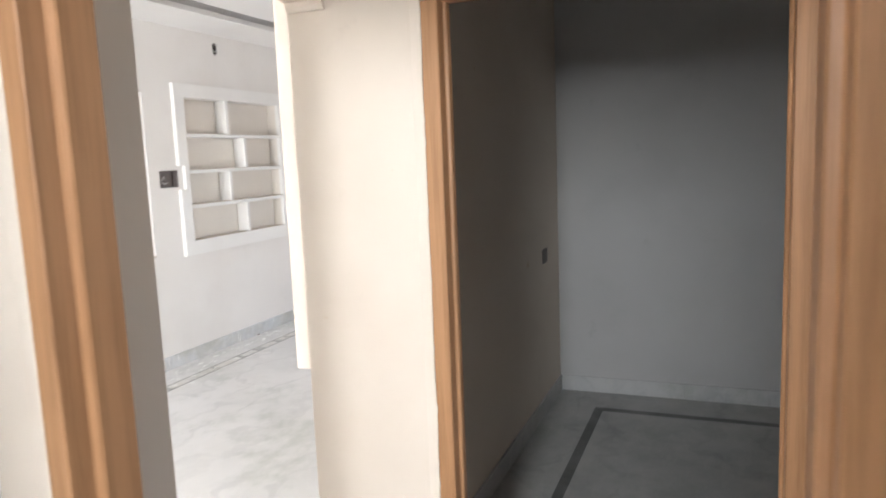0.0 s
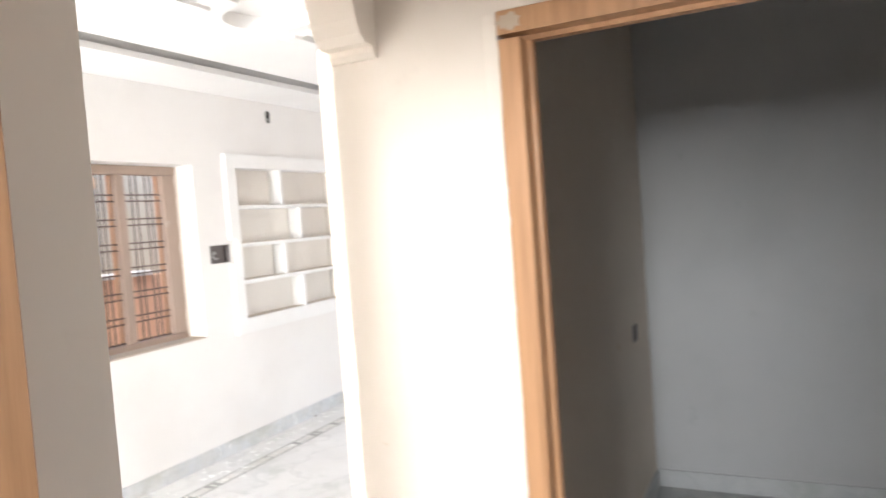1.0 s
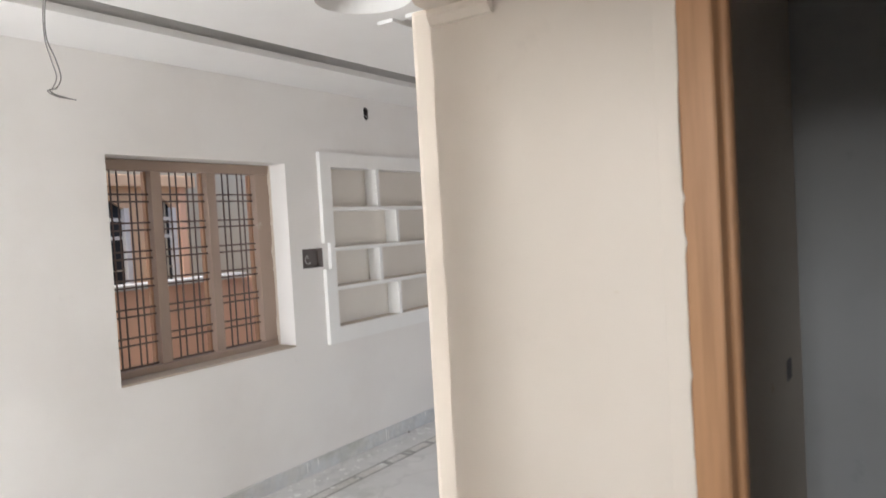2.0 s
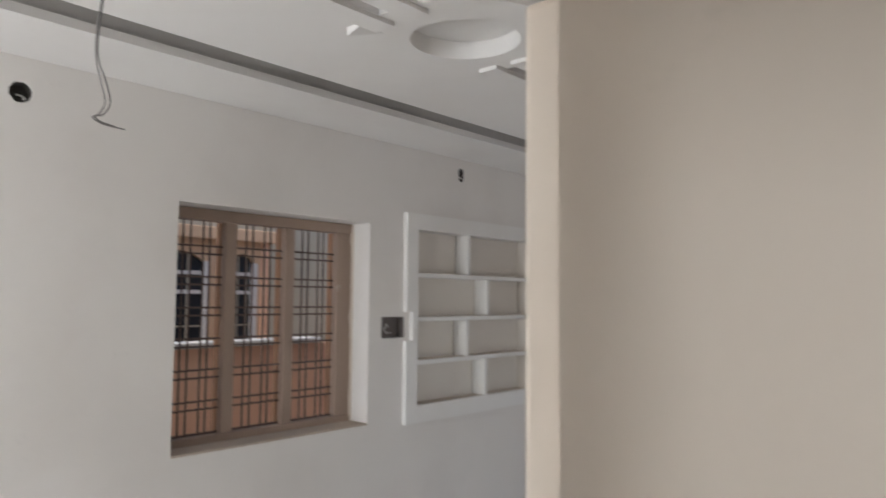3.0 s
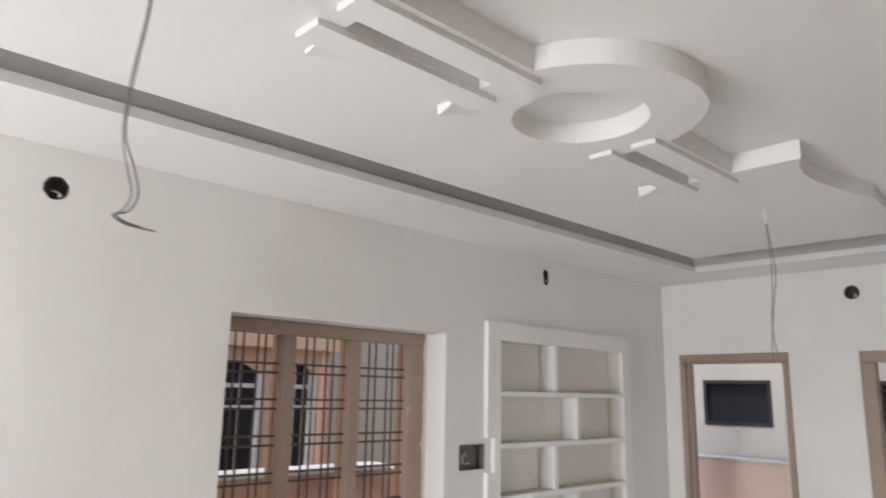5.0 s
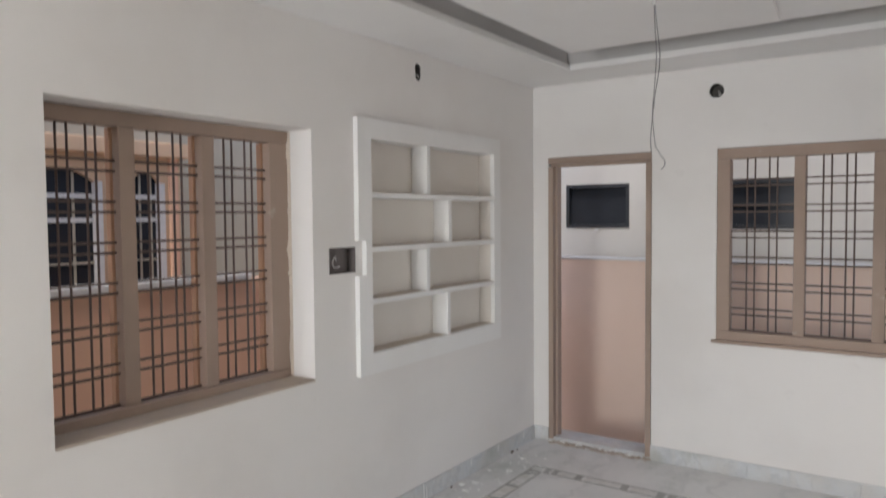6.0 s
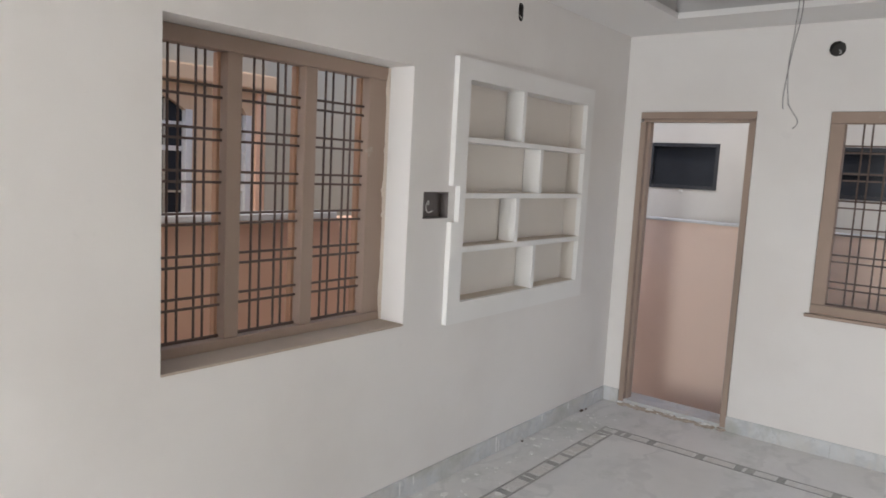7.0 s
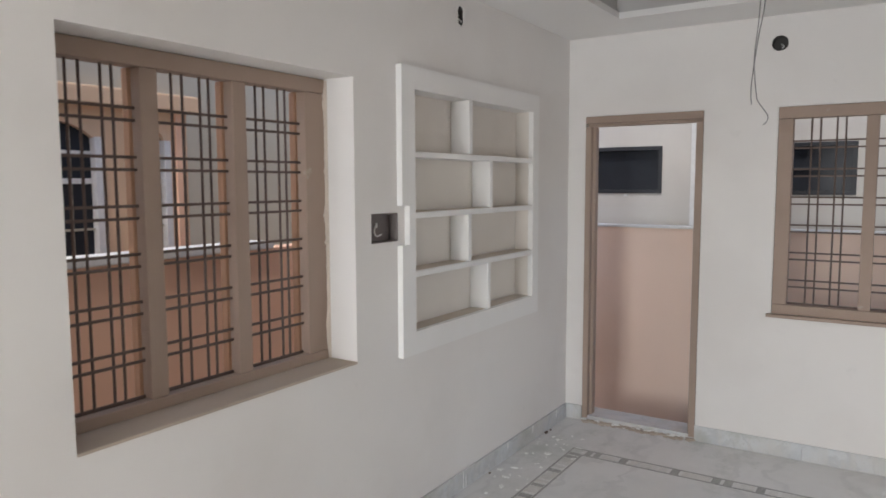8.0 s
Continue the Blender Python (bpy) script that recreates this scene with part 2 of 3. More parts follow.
def slab(name, x0, x1, y0, y1, z0, z1, mat, label, category, kind="structure"):
    return tagged(part(name, box(bmesh.new(), x0, x1, y0, y1, z0, z1), mat), label, category, kind=kind)


# ---- shell: walls ----
WEST, FAR, EAST, SOUTH = 0.0, 6.53, 2.76, -2.20
TOP = 2.98
NICHE = (4.60, 5.95, 0.90, 2.14)
WIN = (3.005, 4.244, 0.884, 2.10)
SOCK = (4.352, 4.545, 1.392, 1.524)
ROUND = 0.058
HOLE_A, HOLE_B, HOLE_C = (5.105, 2.51), (2.302, 2.472), (1.306, 2.462)


def around(c, r=ROUND):
    return (c[0] - r, c[0] + r, c[1] - r, c[1] + r)


wall("wall_west", "x", WEST, -0.23, SOUTH - 0.23, FAR + 0.23, -0.1, TOP, [WIN, NICHE, SOCK, around(HOLE_A), around(HOLE_B)], M_WALL,
     "white putty-finished plaster wall with window and shelf niche")
FDOOR = (0.125, 0.892, 0.0, 2.10)
FWIN = (1.313, 2.608, 0.87, 2.095)
wall("wall_north", "y", FAR, FAR + 0.14, 0.0, EAST + 0.22, -0.1, TOP, [FDOOR, FWIN, around(HOLE_C)], M_WALL, "white putty-finished plaster wall with door and window openings")
# Unseen cream face warms bounced light; the opening only holds the added lamp.
wall("wall_east_of_hall", "x", EAST, 2.98, 2.12, FAR, -0.1, TOP, [(4.92, 6.18, 0.0, 2.1)], M_CREAM, "cream plaster wall between hall and dark room, with an opening for an added lamp")
wall("wall_south_of_hall", "y", SOUTH, SOUTH - 0.23, 0.0, EAST, -0.1, TOP, [(0.15, 1.75, 0.0, 2.4)], M_WALL, "white plaster wall with entrance opening")
wall("wall_hall_to_near_room", "x", EAST, 2.93, SOUTH - 0.23, 0.86, -0.1, TOP, [], M_WALL, "white plaster wall")
DD = (3.185, 4.165, 0.0, 2.035)
wall("wall_of_dark_doorway", "y", 2.0, 2.12, EAST, 5.3, -0.1, TOP, [DD], M_CREAM, "cream plaster wall with teak doorway")
ND = (3.045, 4.11, 0.0, 2.06)
# Unseen west end reaches 2.22 to keep hall daylight off the cream wall.
wall("wall_of_near_doorway", "y", 0.86, 1.10, 2.22, 5.3, -0.1, TOP, [ND], M_CREAM, "cream plaster wall with teak doorway")
# Unseen end wall; its opening is added for the lobby fill lamp.
wall("wall_lobby_end", "x", 5.3, 5.45, -2.63, 4.82, -0.1, TOP, [(1.22, 1.88, 1.02, 2.18)], M_CREAM, "plain cream plaster wall with an opening for the added lobby lamp")
wall("wall_dark_room_back", "y", 4.60, 4.82, 2.98, 5.3, -0.1, TOP, [], M_SHADEWALL, "grey-white plaster wall, darkened in colour for the shaded room")
# Unseen wall; its opening is placed to throw daylight into the dark room.
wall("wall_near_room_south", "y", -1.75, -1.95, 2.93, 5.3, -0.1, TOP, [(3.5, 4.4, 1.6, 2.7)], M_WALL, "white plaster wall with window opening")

# Unseen baffle wall added to narrow the near-room beam.
wall("wall_baffle_near_room", "y", -0.45, -0.60, 2.93, 5.3, -0.1, TOP, [(3.36, 3.83, 0.0, 2.6)], M_WALL, "unseen white baffle wall whose narrow opening shapes the near-room light")
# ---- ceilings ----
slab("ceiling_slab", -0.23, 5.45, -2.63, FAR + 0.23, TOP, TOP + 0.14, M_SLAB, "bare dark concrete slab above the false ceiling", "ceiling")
slab("ceiling_lobby", 2.98, 5.3, -2.4, 4.6, 2.72, 2.74, M_CEIL, "plain white gypsum ceiling", "ceiling")
SOF, PAN, UPP = 2.62, 2.645, 2.72


def ceiling_border():
    """A lower border along three walls, with an upstand lip at its inner edge."""
    bm = bmesh.new()
    x0, x1, y0, y1 = 0.002, EAST - 0.002, SOUTH + 0.002, FAR - 0.002
    xi, yi0, yi1 = 0.49, SOUTH + 0.43, FAR - 0.43
    z, t, lip = SOF, 0.013, SOF + 0.037
    box(bm, x0, xi, y0, y1, z, z + t)
    box(bm, xi, x1, y0, yi0, z, z + t)
    box(bm, xi, x1, yi1, y1, z, z + t)
    box(bm, xi - t, xi, yi0, yi1, z + t, lip)
    box(bm, xi, x1, yi0 - t, yi0, z + t, lip)
    box(bm, xi, x1, yi1, yi1 + t, z + t, lip)
    return tagged(part("ceiling_border", bm, M_CEIL), "white gypsum border of the false ceiling with an upstand lip", "ceiling", kind="structure")


ceiling_border()
up = bmesh.new()
prism(up, [(SOUTH + 0.63, PAN + 0.004), (1.2, UPP - 0.012), (1.85, UPP), (4.75, UPP), (4.95, UPP - 0.006), (5.15, UPP - 0.018), (5.35, UPP - 0.036), (5.55, UPP - 0.06), (FAR - 0.78, PAN + 0.004), (FAR - 0.78, UPP + 0.02), (SOUTH + 0.63, UPP + 0.02)], "x", 0.665, EAST)
tagged(part("ceiling_upper", up, M_CEIL), "white upper level of the gypsum ceiling", "ceiling", kind="structure")
# Boards added behind the gap so the cove recess shows mid grey.
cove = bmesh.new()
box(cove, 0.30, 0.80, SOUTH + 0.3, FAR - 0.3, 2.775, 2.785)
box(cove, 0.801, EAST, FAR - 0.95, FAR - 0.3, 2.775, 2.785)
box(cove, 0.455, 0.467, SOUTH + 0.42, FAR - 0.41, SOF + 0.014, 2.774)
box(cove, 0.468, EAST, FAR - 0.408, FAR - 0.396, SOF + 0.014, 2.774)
tagged(part("ceiling_cove_added_board", cove, M_SLAB), "grey boards added behind the ceiling cove gap", "ceiling", kind="structure")

RING = (1.465, 3.385)


def circle(c, r, n, a0=0.0, a1=360.0):
    return [(c[0] + r * math.cos(radians(a0 + (a1 - a0) * i / n)), c[1] + r * math.sin(radians(a0 + (a1 - a0) * i / n))) for i in range(n + 1)]


def fill_outline(bm, loops, z):
    edges = []
    for loop in loops:
        vs = [bm.verts.new((x, y, z)) for x, y in loop]
        edges += [bm.edges.new((vs[i], vs[(i + 1) % len(vs)])) for i in range(len(vs))]
    return bmesh.ops.triangle_fill(bm, edges=edges, use_beauty=True)


def panel_outline():
    """The lower ceiling panel: a straight edge along the border, and an ornamental edge with a disc."""
    mid = RING[1]
    swell = [(1.83, 0.85), (1.795, 0.93), (1.772, 1.03), (1.768, 1.14), (1.785, 1.27), (1.815, 1.42), (1.868, 1.59), (1.862, 1.68)]
    x_cut = 1.575
    reach = math.asin((x_cut - RING[0]) / 0.385)
    arc = circle(RING, 0.385, 28, -90 + math.degrees(reach), 90 - math.degrees(reach))
    south = [(x, mid - d) for x, d in reversed(swell)] + [(x_cut, mid - 0.85)]
    north = [(x_cut, mid + 0.85)] + [(x, mid + d) for x, d in swell]
    return [(0.655, SOUTH + 0.63), (1.80, SOUTH + 0.63)] + south + arc + north + [(1.80, FAR - 0.78), (0.655, FAR - 0.78)]


def ceiling_panel():
    bm = bmesh.new()
    holes = [circle(RING, 0.215, 48)[:-1]]
    holes += [[(1.388, a), (1.46, a), (1.46, b), (1.388, b)] for a, b in ((2.525, 3.0), (3.765, 4.25))]
    out = fill_outline(bm, [panel_outline()] + holes, PAN)
    faces = [f for f in out["geom"] if isinstance(f, bmesh.types.BMFace)]
    up = bmesh.ops.extrude_face_region(bm, geom=faces)
    bmesh.ops.translate(bm, vec=(0, 0, UPP - PAN - 0.001), verts=[v for v in up["geom"] if isinstance(v, bmesh.types.BMVert)])
    for x0, x1 in ((1.292, 1.386), (1.462, 1.556)):
        for y0, y1 in ((2.45, 3.075), (3.69, 4.335)):
            box(bm, x0, x1, y0, y1, PAN - 0.018, PAN - 0.001)
    for x0, x1, y, dip in ((1.205, 1.355, 4.17, 0.042), (1.215, 1.315, 3.0, 0.034), (1.225, 1.275, 2.52, 0.012)):
        a, b, c = ((x0, y, PAN), (x1, y, PAN), (x0 + 0.6 * (x1 - x0), y + 0.13, PAN))
        d = (x0 + 0.004, y, PAN - dip)
        v = [bm.verts.new(p) for p in (a, b, c, d)]
        for f in ((0, 1, 3), (1, 2, 3), (2, 0, 3)):
            bm.faces.new([v[k] for k in f])
    return tagged(part("ceiling_panel", bm, M_CEIL), "white gypsum ceiling panel with disc, slots and raised bars", "ceiling", kind="structure")


ceiling_panel()


# ---- beam over the opening between lobby and hall ----
def opening_beam():
    beam = thing("opening_beam", "cream plastered beam with ogee corner bracket over the opening", "beam", (2.78, 1.55, 2.3), kind="structure")
    bm = bmesh.new()
    ogee = [(2.0, TOP), (2.0, 1.985), (1.992, 1.987), (1.983, 2.0), (1.981, 2.012), (1.95, 2.014), (1.93, 2.03), (1.916, 2.06), (1.908, 2.1), (1.898, 2.15), (1.875, 2.19),
            (1.84, 2.215), (1.80, 2.225), (1.74, 2.23), (1.36, 2.23), (1.30, 2.225), (1.26, 2.215), (1.225, 2.19), (1.202, 2.15), (1.192, 2.1), (1.184, 2.06),
            (1.17, 2.03), (1.15, 2.014), (1.119, 2.012), (1.11, 1.99), (1.10, 1.985), (1.10, TOP)]
    prism(bm, ogee, "x", 2.765, 2.888)
    ob = part("beam_body", bm, M_CREAM)
    ob.parent, ob.matrix_parent_inverse = beam, Matrix.Translation((-2.78, -1.55, -2.3))
    return beam


opening_beam()

# ---- floor, ground ----
floor = slab("floor", 0.0, 5.3, -2.4, FAR, -0.1, 0.0, M_FLOOR, "dusty grey-white marble floor with dark inlay border", "floor")
slab("floor_dark_room", 2.98, 5.3, 2.07, 4.60, -0.002, 0.004, M_SHADEFLOOR, "dusty marble floor with the room shade in its dark colour and a black inlay strip", "floor")
slab("ground", -60, 60, -60, 60, -0.40, -0.30, M_GROUND, "bare grey cement ground outside", "ground")


# ---- wooden frames ----
def jamb_profile(w, d, step, cut):
    """Section of a door jamb with a rebate: w across, d deep, step of the rebate, at depth cut."""
    return [(0, 0), (w - step, 0), (w - step, cut), (w, cut + 0.004), (w, d), (0, d)]


def teak_frame(name, x0, x1, y0, depth, top, w, label, rebate_near=True, step=0.016):
    """A door frame in a wall along x: two jambs and a head with a rebate."""
    ob = thing(name, label, "door frame", ((x0 + x1) / 2, y0, 0), kind="structure")
    inv = Matrix.Translation((-(x0 + x1) / 2, -y0, 0))
    cut = 0.045 if rebate_near else depth - 0.045
    prof = jamb_profile(w, depth, step, cut) if rebate_near else [(0, 0), (w, 0), (w, cut), (w - 0.016, cut + 0.004), (w - 0.016, depth), (0, depth)]
    for side, nm in ((0, "jamb"), (1, "jamb")):
        bm = bmesh.new()
        prism(bm, [(x0 + u if side == 0 else x1 - u, y0 + v) for u, v in prof], "z", 0.0, top - w)
        bmesh.ops.bevel(bm, geom=[e for e in bm.edges if abs(e.verts[0].co.z - e.verts[1].co.z) > 0.5], offset=0.003, segments=1, affect="EDGES")
        j = part(nm, bm, M_TEAK, ob)
        j.matrix_parent_inverse = inv
    bm = bmesh.new()
    prism(bm, [(y0 + v, top - u) for u, v in prof], "x", x0, x1)
    h = part("head", bm, M_TEAK, ob)
    h.matrix_parent_inverse = inv
    return ob


door_dark = teak_frame("door_frame_dark_room", 3.187, 4.163, 1.994, 0.075, 2.033, 0.06, "varnished orange teak door frame of the dark room", True, 0.01)
putty_rnd = random.Random(31)
putty = bmesh.new()
prism(putty, [(3.216 + (0.022 + 0.012 * putty_rnd.random()) * math.cos(a * 0.35), 2.008 + (0.012 + 0.010 * putty_rnd.random()) * math.sin(a * 0.35)) for a in range(18)], "y", 1.9915, 1.9945)
putty = part("putty_patch", putty, M_PUTTY, door_dark, "grey putty smear")
putty.matrix_parent_inverse = Matrix.Translation(-Vector(door_dark.location))
door_near = teak_frame("door_frame_near_room", 3.047, 4.108, 0.852, 0.118, 2.058, 0.058, "varnished orange teak door frame with rebate")


def ragged_fillet(name, x, dx, y, z0, z1, seed, label):
    """Uneven plaster run along a door frame."""
    rnd = random.Random(seed)
    bm = bmesh.new()
    n = 150
    rows = []
    for i in range(n + 1):
        z = z0 + (z1 - z0) * i / n
        w = 0.002 + 0.002 * rnd.random() + 0.002 * (1 + math.sin(i * 0.21 + seed)) * (0.3 + 0.7 * math.sin(i * 0.083) ** 2) + (0.003 if rnd.random() < 0.05 else 0)
        rows.append([bm.verts.new(p) for p in ((x - dx * 0.03, y, z), (x - dx * 0.022, y - 0.002, z), (x + dx * w * 0.5, y - 0.0075, z), (x + dx * w, y - 0.0068, z), (x + dx * w, y, z))])
    for a, b in zip(rows, rows[1:]):
        for k in range(4):
            bm.faces.new((a[k], a[k + 1], b[k + 1], b[k]))
    return tagged(part(name, bm, M_CREAM, smooth=True), label, "plaster edge", kind="structure")


ragged_fillet("trim_plaster_edge", 3.183, 1, 2.0, 0.1, 2.03, 3, "rough cream plaster edge beside the teak frame")
ragged_fillet("trim_plaster_edge", 4.167, -1, 2.0, 0.1, 2.03, 5, "rough cream plaster edge beside the teak frame")
ragged_fillet("trim_plaster_edge", 3.043, 1, 0.86, 0.0, 2.05, 8, "rough cream plaster edge beside the teak frame")


def primer_bar(parent, inv, name, *dims):
    o = part(name, box(bmesh.new(), *dims, bevel=0.004), M_PRIMER, parent)
    o.matrix_parent_inverse = inv
    return o


BAR = {}


def bar_mesh(kind, length):
    key = (kind, round(length, 4))
    if key not in BAR:
        bm = bmesh.new()
        h = 0.005
        if kind == "v":
            bmesh.ops.create_cone(bm, cap_ends=True, segments=8, radius1=h, radius2=h, depth=length)
        else:
            box(bm, -length / 2, length / 2, -h * 0.5, h * 0.5, -h, h)
        BAR[key] = mesh_of("grille_bar", bm, M_IRON)
    return BAR[key]


def grille(parent, inv, axis, u0, u1, z0, z1, depth, uprights, first, pitch):
    """Iron bars of one light: two pairs of uprights and six pairs of crossbars."""
    g = new("grille", mesh_of("grille", box(bmesh.new(), *((depth - 0.003, depth + 0.003, u0, u1) if axis == "x" else (u0, u1, depth - 0.003, depth + 0.003)), z0, z0 + 0.012), M_IRON))
    g.parent, g.matrix_parent_inverse = parent, inv
    tagged(g, "dark brown iron grille")
    w = u1 - u0

    def put(kind, length, u, z, off):
        b = new("grille_bar", bar_mesh(kind, length))
        p = (depth + off, u, z) if axis == "x" else (u, depth + off, z)
        b.parent = g
        b.location = p
        if axis == "x" and kind == "h":
            b.rotation_euler = (0, 0, radians(90))

    for f in uprights:
        put("v", z1 - z0, u0 + f * w, (z0 + z1) / 2, 0.0)
    for k in range(6):
        for d in (-0.0205, 0.0205):
            put("h", w, (u0 + u1) / 2, first - pitch * k + d, 0.007)


def primer_window(name, axis, at, depth, u0, u1, z0, z1, lights, head, sill, label, uprights, first, pitch):
    """A wooden window frame with mullions and iron grilles, no panes. at: inner face, depth: outwards."""
    ob = thing(name, label, "window", (at, (u0 + u1) / 2, z0) if axis == "x" else ((u0 + u1) / 2, at, z0), kind="structure")
    inv = Matrix.Translation(-Vector(ob.location))
    s = -1 if axis == "x" else 1

    def dims(a, b, c, d, inset=0.0):
        p, q = sorted((at + s * inset, at + s * depth))
        return (p, q, a, b, c, d) if axis == "x" else (a, b, p, q, c, d)

    primer_bar(ob, inv, "head", *dims(u0, u1, head, z1))
    primer_bar(ob, inv, "sill", *dims(u0, u1, z0, sill))
    edges = [u0] + [v for pair in lights for v in pair] + [u1]
    for k in range(0, len(edges), 2):
        primer_bar(ob, inv, "jamb" if k in (0, len(edges) - 2) else "mullion", *dims(edges[k], edges[k + 1], sill + 0.001, head - 0.001, 0.004))
    for a, b in lights:
        grille(ob, inv, axis, a, b, sill, head, at + s * 0.045, uprights, first, pitch)
    return ob


primer_window("window_1", "x", -0.155, 0.075, 3.007, 4.242, 0.886, 2.098, [(3.06, 3.362), (3.428, 3.742), (3.807, 4.122)], 2.038, 0.93,
              "brown primed wooden window frame with dark iron grilles", (0.262, 0.40, 0.637, 0.762), 1.885, 0.1605)
win_inv = Matrix.Translation(-Vector(bpy.data.objects["window_1"].location))
for u in (3.362, 3.742, 4.122):
    strip = part("rebate_strip", box(bmesh.new(), -0.238, -0.2075, u - 0.013, u + 0.004, 0.932, 2.036, 0.002), M_RAWWOOD, bpy.data.objects["window_1"], "bare orange wood of the shutter rebate")
    strip.matrix_parent_inverse = win_inv
sill_board = part("sill_board", box(bmesh.new(), -0.155, 0.004, 3.006, 4.243, 0.882, 0.892, 0.003), M_DUSTY, bpy.data.objects["window_1"], "dusty brown cement sill")
sill_board.matrix_parent_inverse = Matrix.Translation(-Vector(bpy.data.objects["window_1"].location))
fringe_rnd = random.Random(17)
fringe = bmesh.new()
rows = []
for i in range(91):
    z = 0.894 + 1.2 * i / 90
    w = 0.004 + 0.005 * fringe_rnd.random() + 0.006 * max(0.0, math.sin(i * 0.17)) ** 3 + (0.008 if fringe_rnd.random() < 0.06 else 0)
    rows.append([fringe.verts.new(p) for p in ((-0.159, 4.2415 - w, z), (-0.153, 4.2415 - w * 0.8, z), (-0.146, 4.2435, z))])
for a, b in zip(rows, rows[1:]):
    for k in range(2):
        fringe.faces.new((a[k], a[k + 1], b[k + 1], b[k]))
fringe = part("plaster_fringe", fringe, M_DUSTSHELF, bpy.data.objects["window_1"], "ragged beige plaster edge along the jamb")
fringe.matrix_parent_inverse = Matrix.Translation(-Vector(bpy.data.objects["window_1"].location))
primer_window("window_2", "y", FAR - 0.008, 0.085, 1.315, 2.606, 0.872, 2.093, [(1.393, 1.76), (1.822, 2.172), (2.235, 2.535)], 2.025, 0.93,
              "brown primed wooden window frame with dark iron grilles", (0.257, 0.383, 0.607, 0.73), 1.875, 0.164)
ledge = part("sill_ledge", box(bmesh.new(), 1.288, 2.632, FAR - 0.028, FAR - 0.0005, 0.85, 0.8705, 0.004), M_PRIMER, bpy.data.objects["window_2"])
ledge.matrix_parent_inverse = Matrix.Translation(-Vector(bpy.data.objects["window_2"].location))


def far_door():
    ob = thing("door_frame_far", "brown primed wooden door frame with no door hung", "door frame", (0.51, FAR, 0), kind="structure")
    inv = Matrix.Translation((-0.51, -FAR, 0))
    prof = [(0, 0), (0.05, 0), (0.05, 0.045), (0.072, 0.049), (0.072, 0.105), (0, 0.105)]
    y0 = FAR - 0.01
    for side in (0, 1):
        bm = bmesh.new()
        prism(bm, [(0.127 + u * 0.75 if side == 0 else 0.89 - u * (0.72), y0 + v) for u, v in prof], "z", 0.02, 2.03)
        part("jamb", bm, M_PRIMER, ob).matrix_parent_inverse = inv
    bm = bmesh.new()
    prism(bm, [(y0 + v, 2.098 - u * 0.9) for u, v in prof], "x", 0.127, 0.89)
    part("head", bm, M_PRIMER, ob).matrix_parent_inverse = inv


far_door()


# ---- shelf niche in the west wall ----
def shelf_niche():
    ob = thing("shelf_niche", "white built-in wall shelf niche with staggered dividers, empty", "shelf", (0.0, 5.275, 0.83))
    inv = Matrix.Translation((0, -5.275, -0.83))

    def add(name, bm, label="", mat=M_WHITE):
        p = part(name, bm, mat, ob, label)
        p.matrix_parent_inverse = inv
        return p

    y0, y1, z0, z1 = 4.648, 5.905, 0.954, 2.088
    lip, BACK = 0.03, -0.09
    bm = bmesh.new()
    box(bm, -0.001, lip, 4.543, y0, 1.555, 2.192)
    box(bm, -0.001, lip, 4.60, y0, 1.372, 1.555)
    box(bm, -0.001, lip, 4.543, y0, 0.845, 1.372)
    add("surround_stile", bm, "white raised border with a notch at the socket")
    add("surround_stile", box(bmesh.new(), -0.001, lip, y1, 5.99, 0.845, 2.192))
    add("surround_rail", box(bmesh.new(), -0.001, lip, y0, y1, z1, 2.192))
    add("surround_rail", box(bmesh.new(), -0.001, lip, y0, y1, 0.845, z0))
    add("back", box(bmesh.new(), -0.215, BACK, 4.605, 5.945, 0.905, 2.135), "", M_NICHE)
    for a, b, c, d in ((4.605, y0, 0.905, 2.135), (y1, 5.945, 0.905, 2.135)):
        add("side", box(bmesh.new(), BACK + 0.0005, -0.002, a, b, c, d), "", M_NICHE)
    add("top", box(bmesh.new(), BACK + 0.0005, -0.002, y0, y1, z1, 2.135))
    add("bottom", box(bmesh.new(), BACK + 0.0005, 0.0, y0, y1, 0.905, z0 + 0.002), "dusty bottom board", M_DUSTSHELF)
    levels = [z0, 1.228, 1.506, 1.792, z1]
    for z in levels[1:4]:
        add("shelf", box(bmesh.new(), BACK + 0.001, 0.028, y0, y1, z - 0.014, z + 0.014, 0.003))
        add("shelf_dust", box(bmesh.new(), BACK + 0.002, 0.008, y0 + 0.001, y1 - 0.001, z + 0.0141, z + 0.0165), "thin brown dust on the shelf", M_DUSTSHELF)
    for k, y in enumerate((5.365, 5.155, 5.385, 5.165)):
        a = levels[k] + (0.017 if k else 0.003)
        b = levels[k + 1] - (0.014 if k < 3 else 0)
        add("divider", box(bmesh.new(), BACK + 0.001, 0.026, y - 0.017, y + 0.017, a, b, 0.003))


shelf_niche()


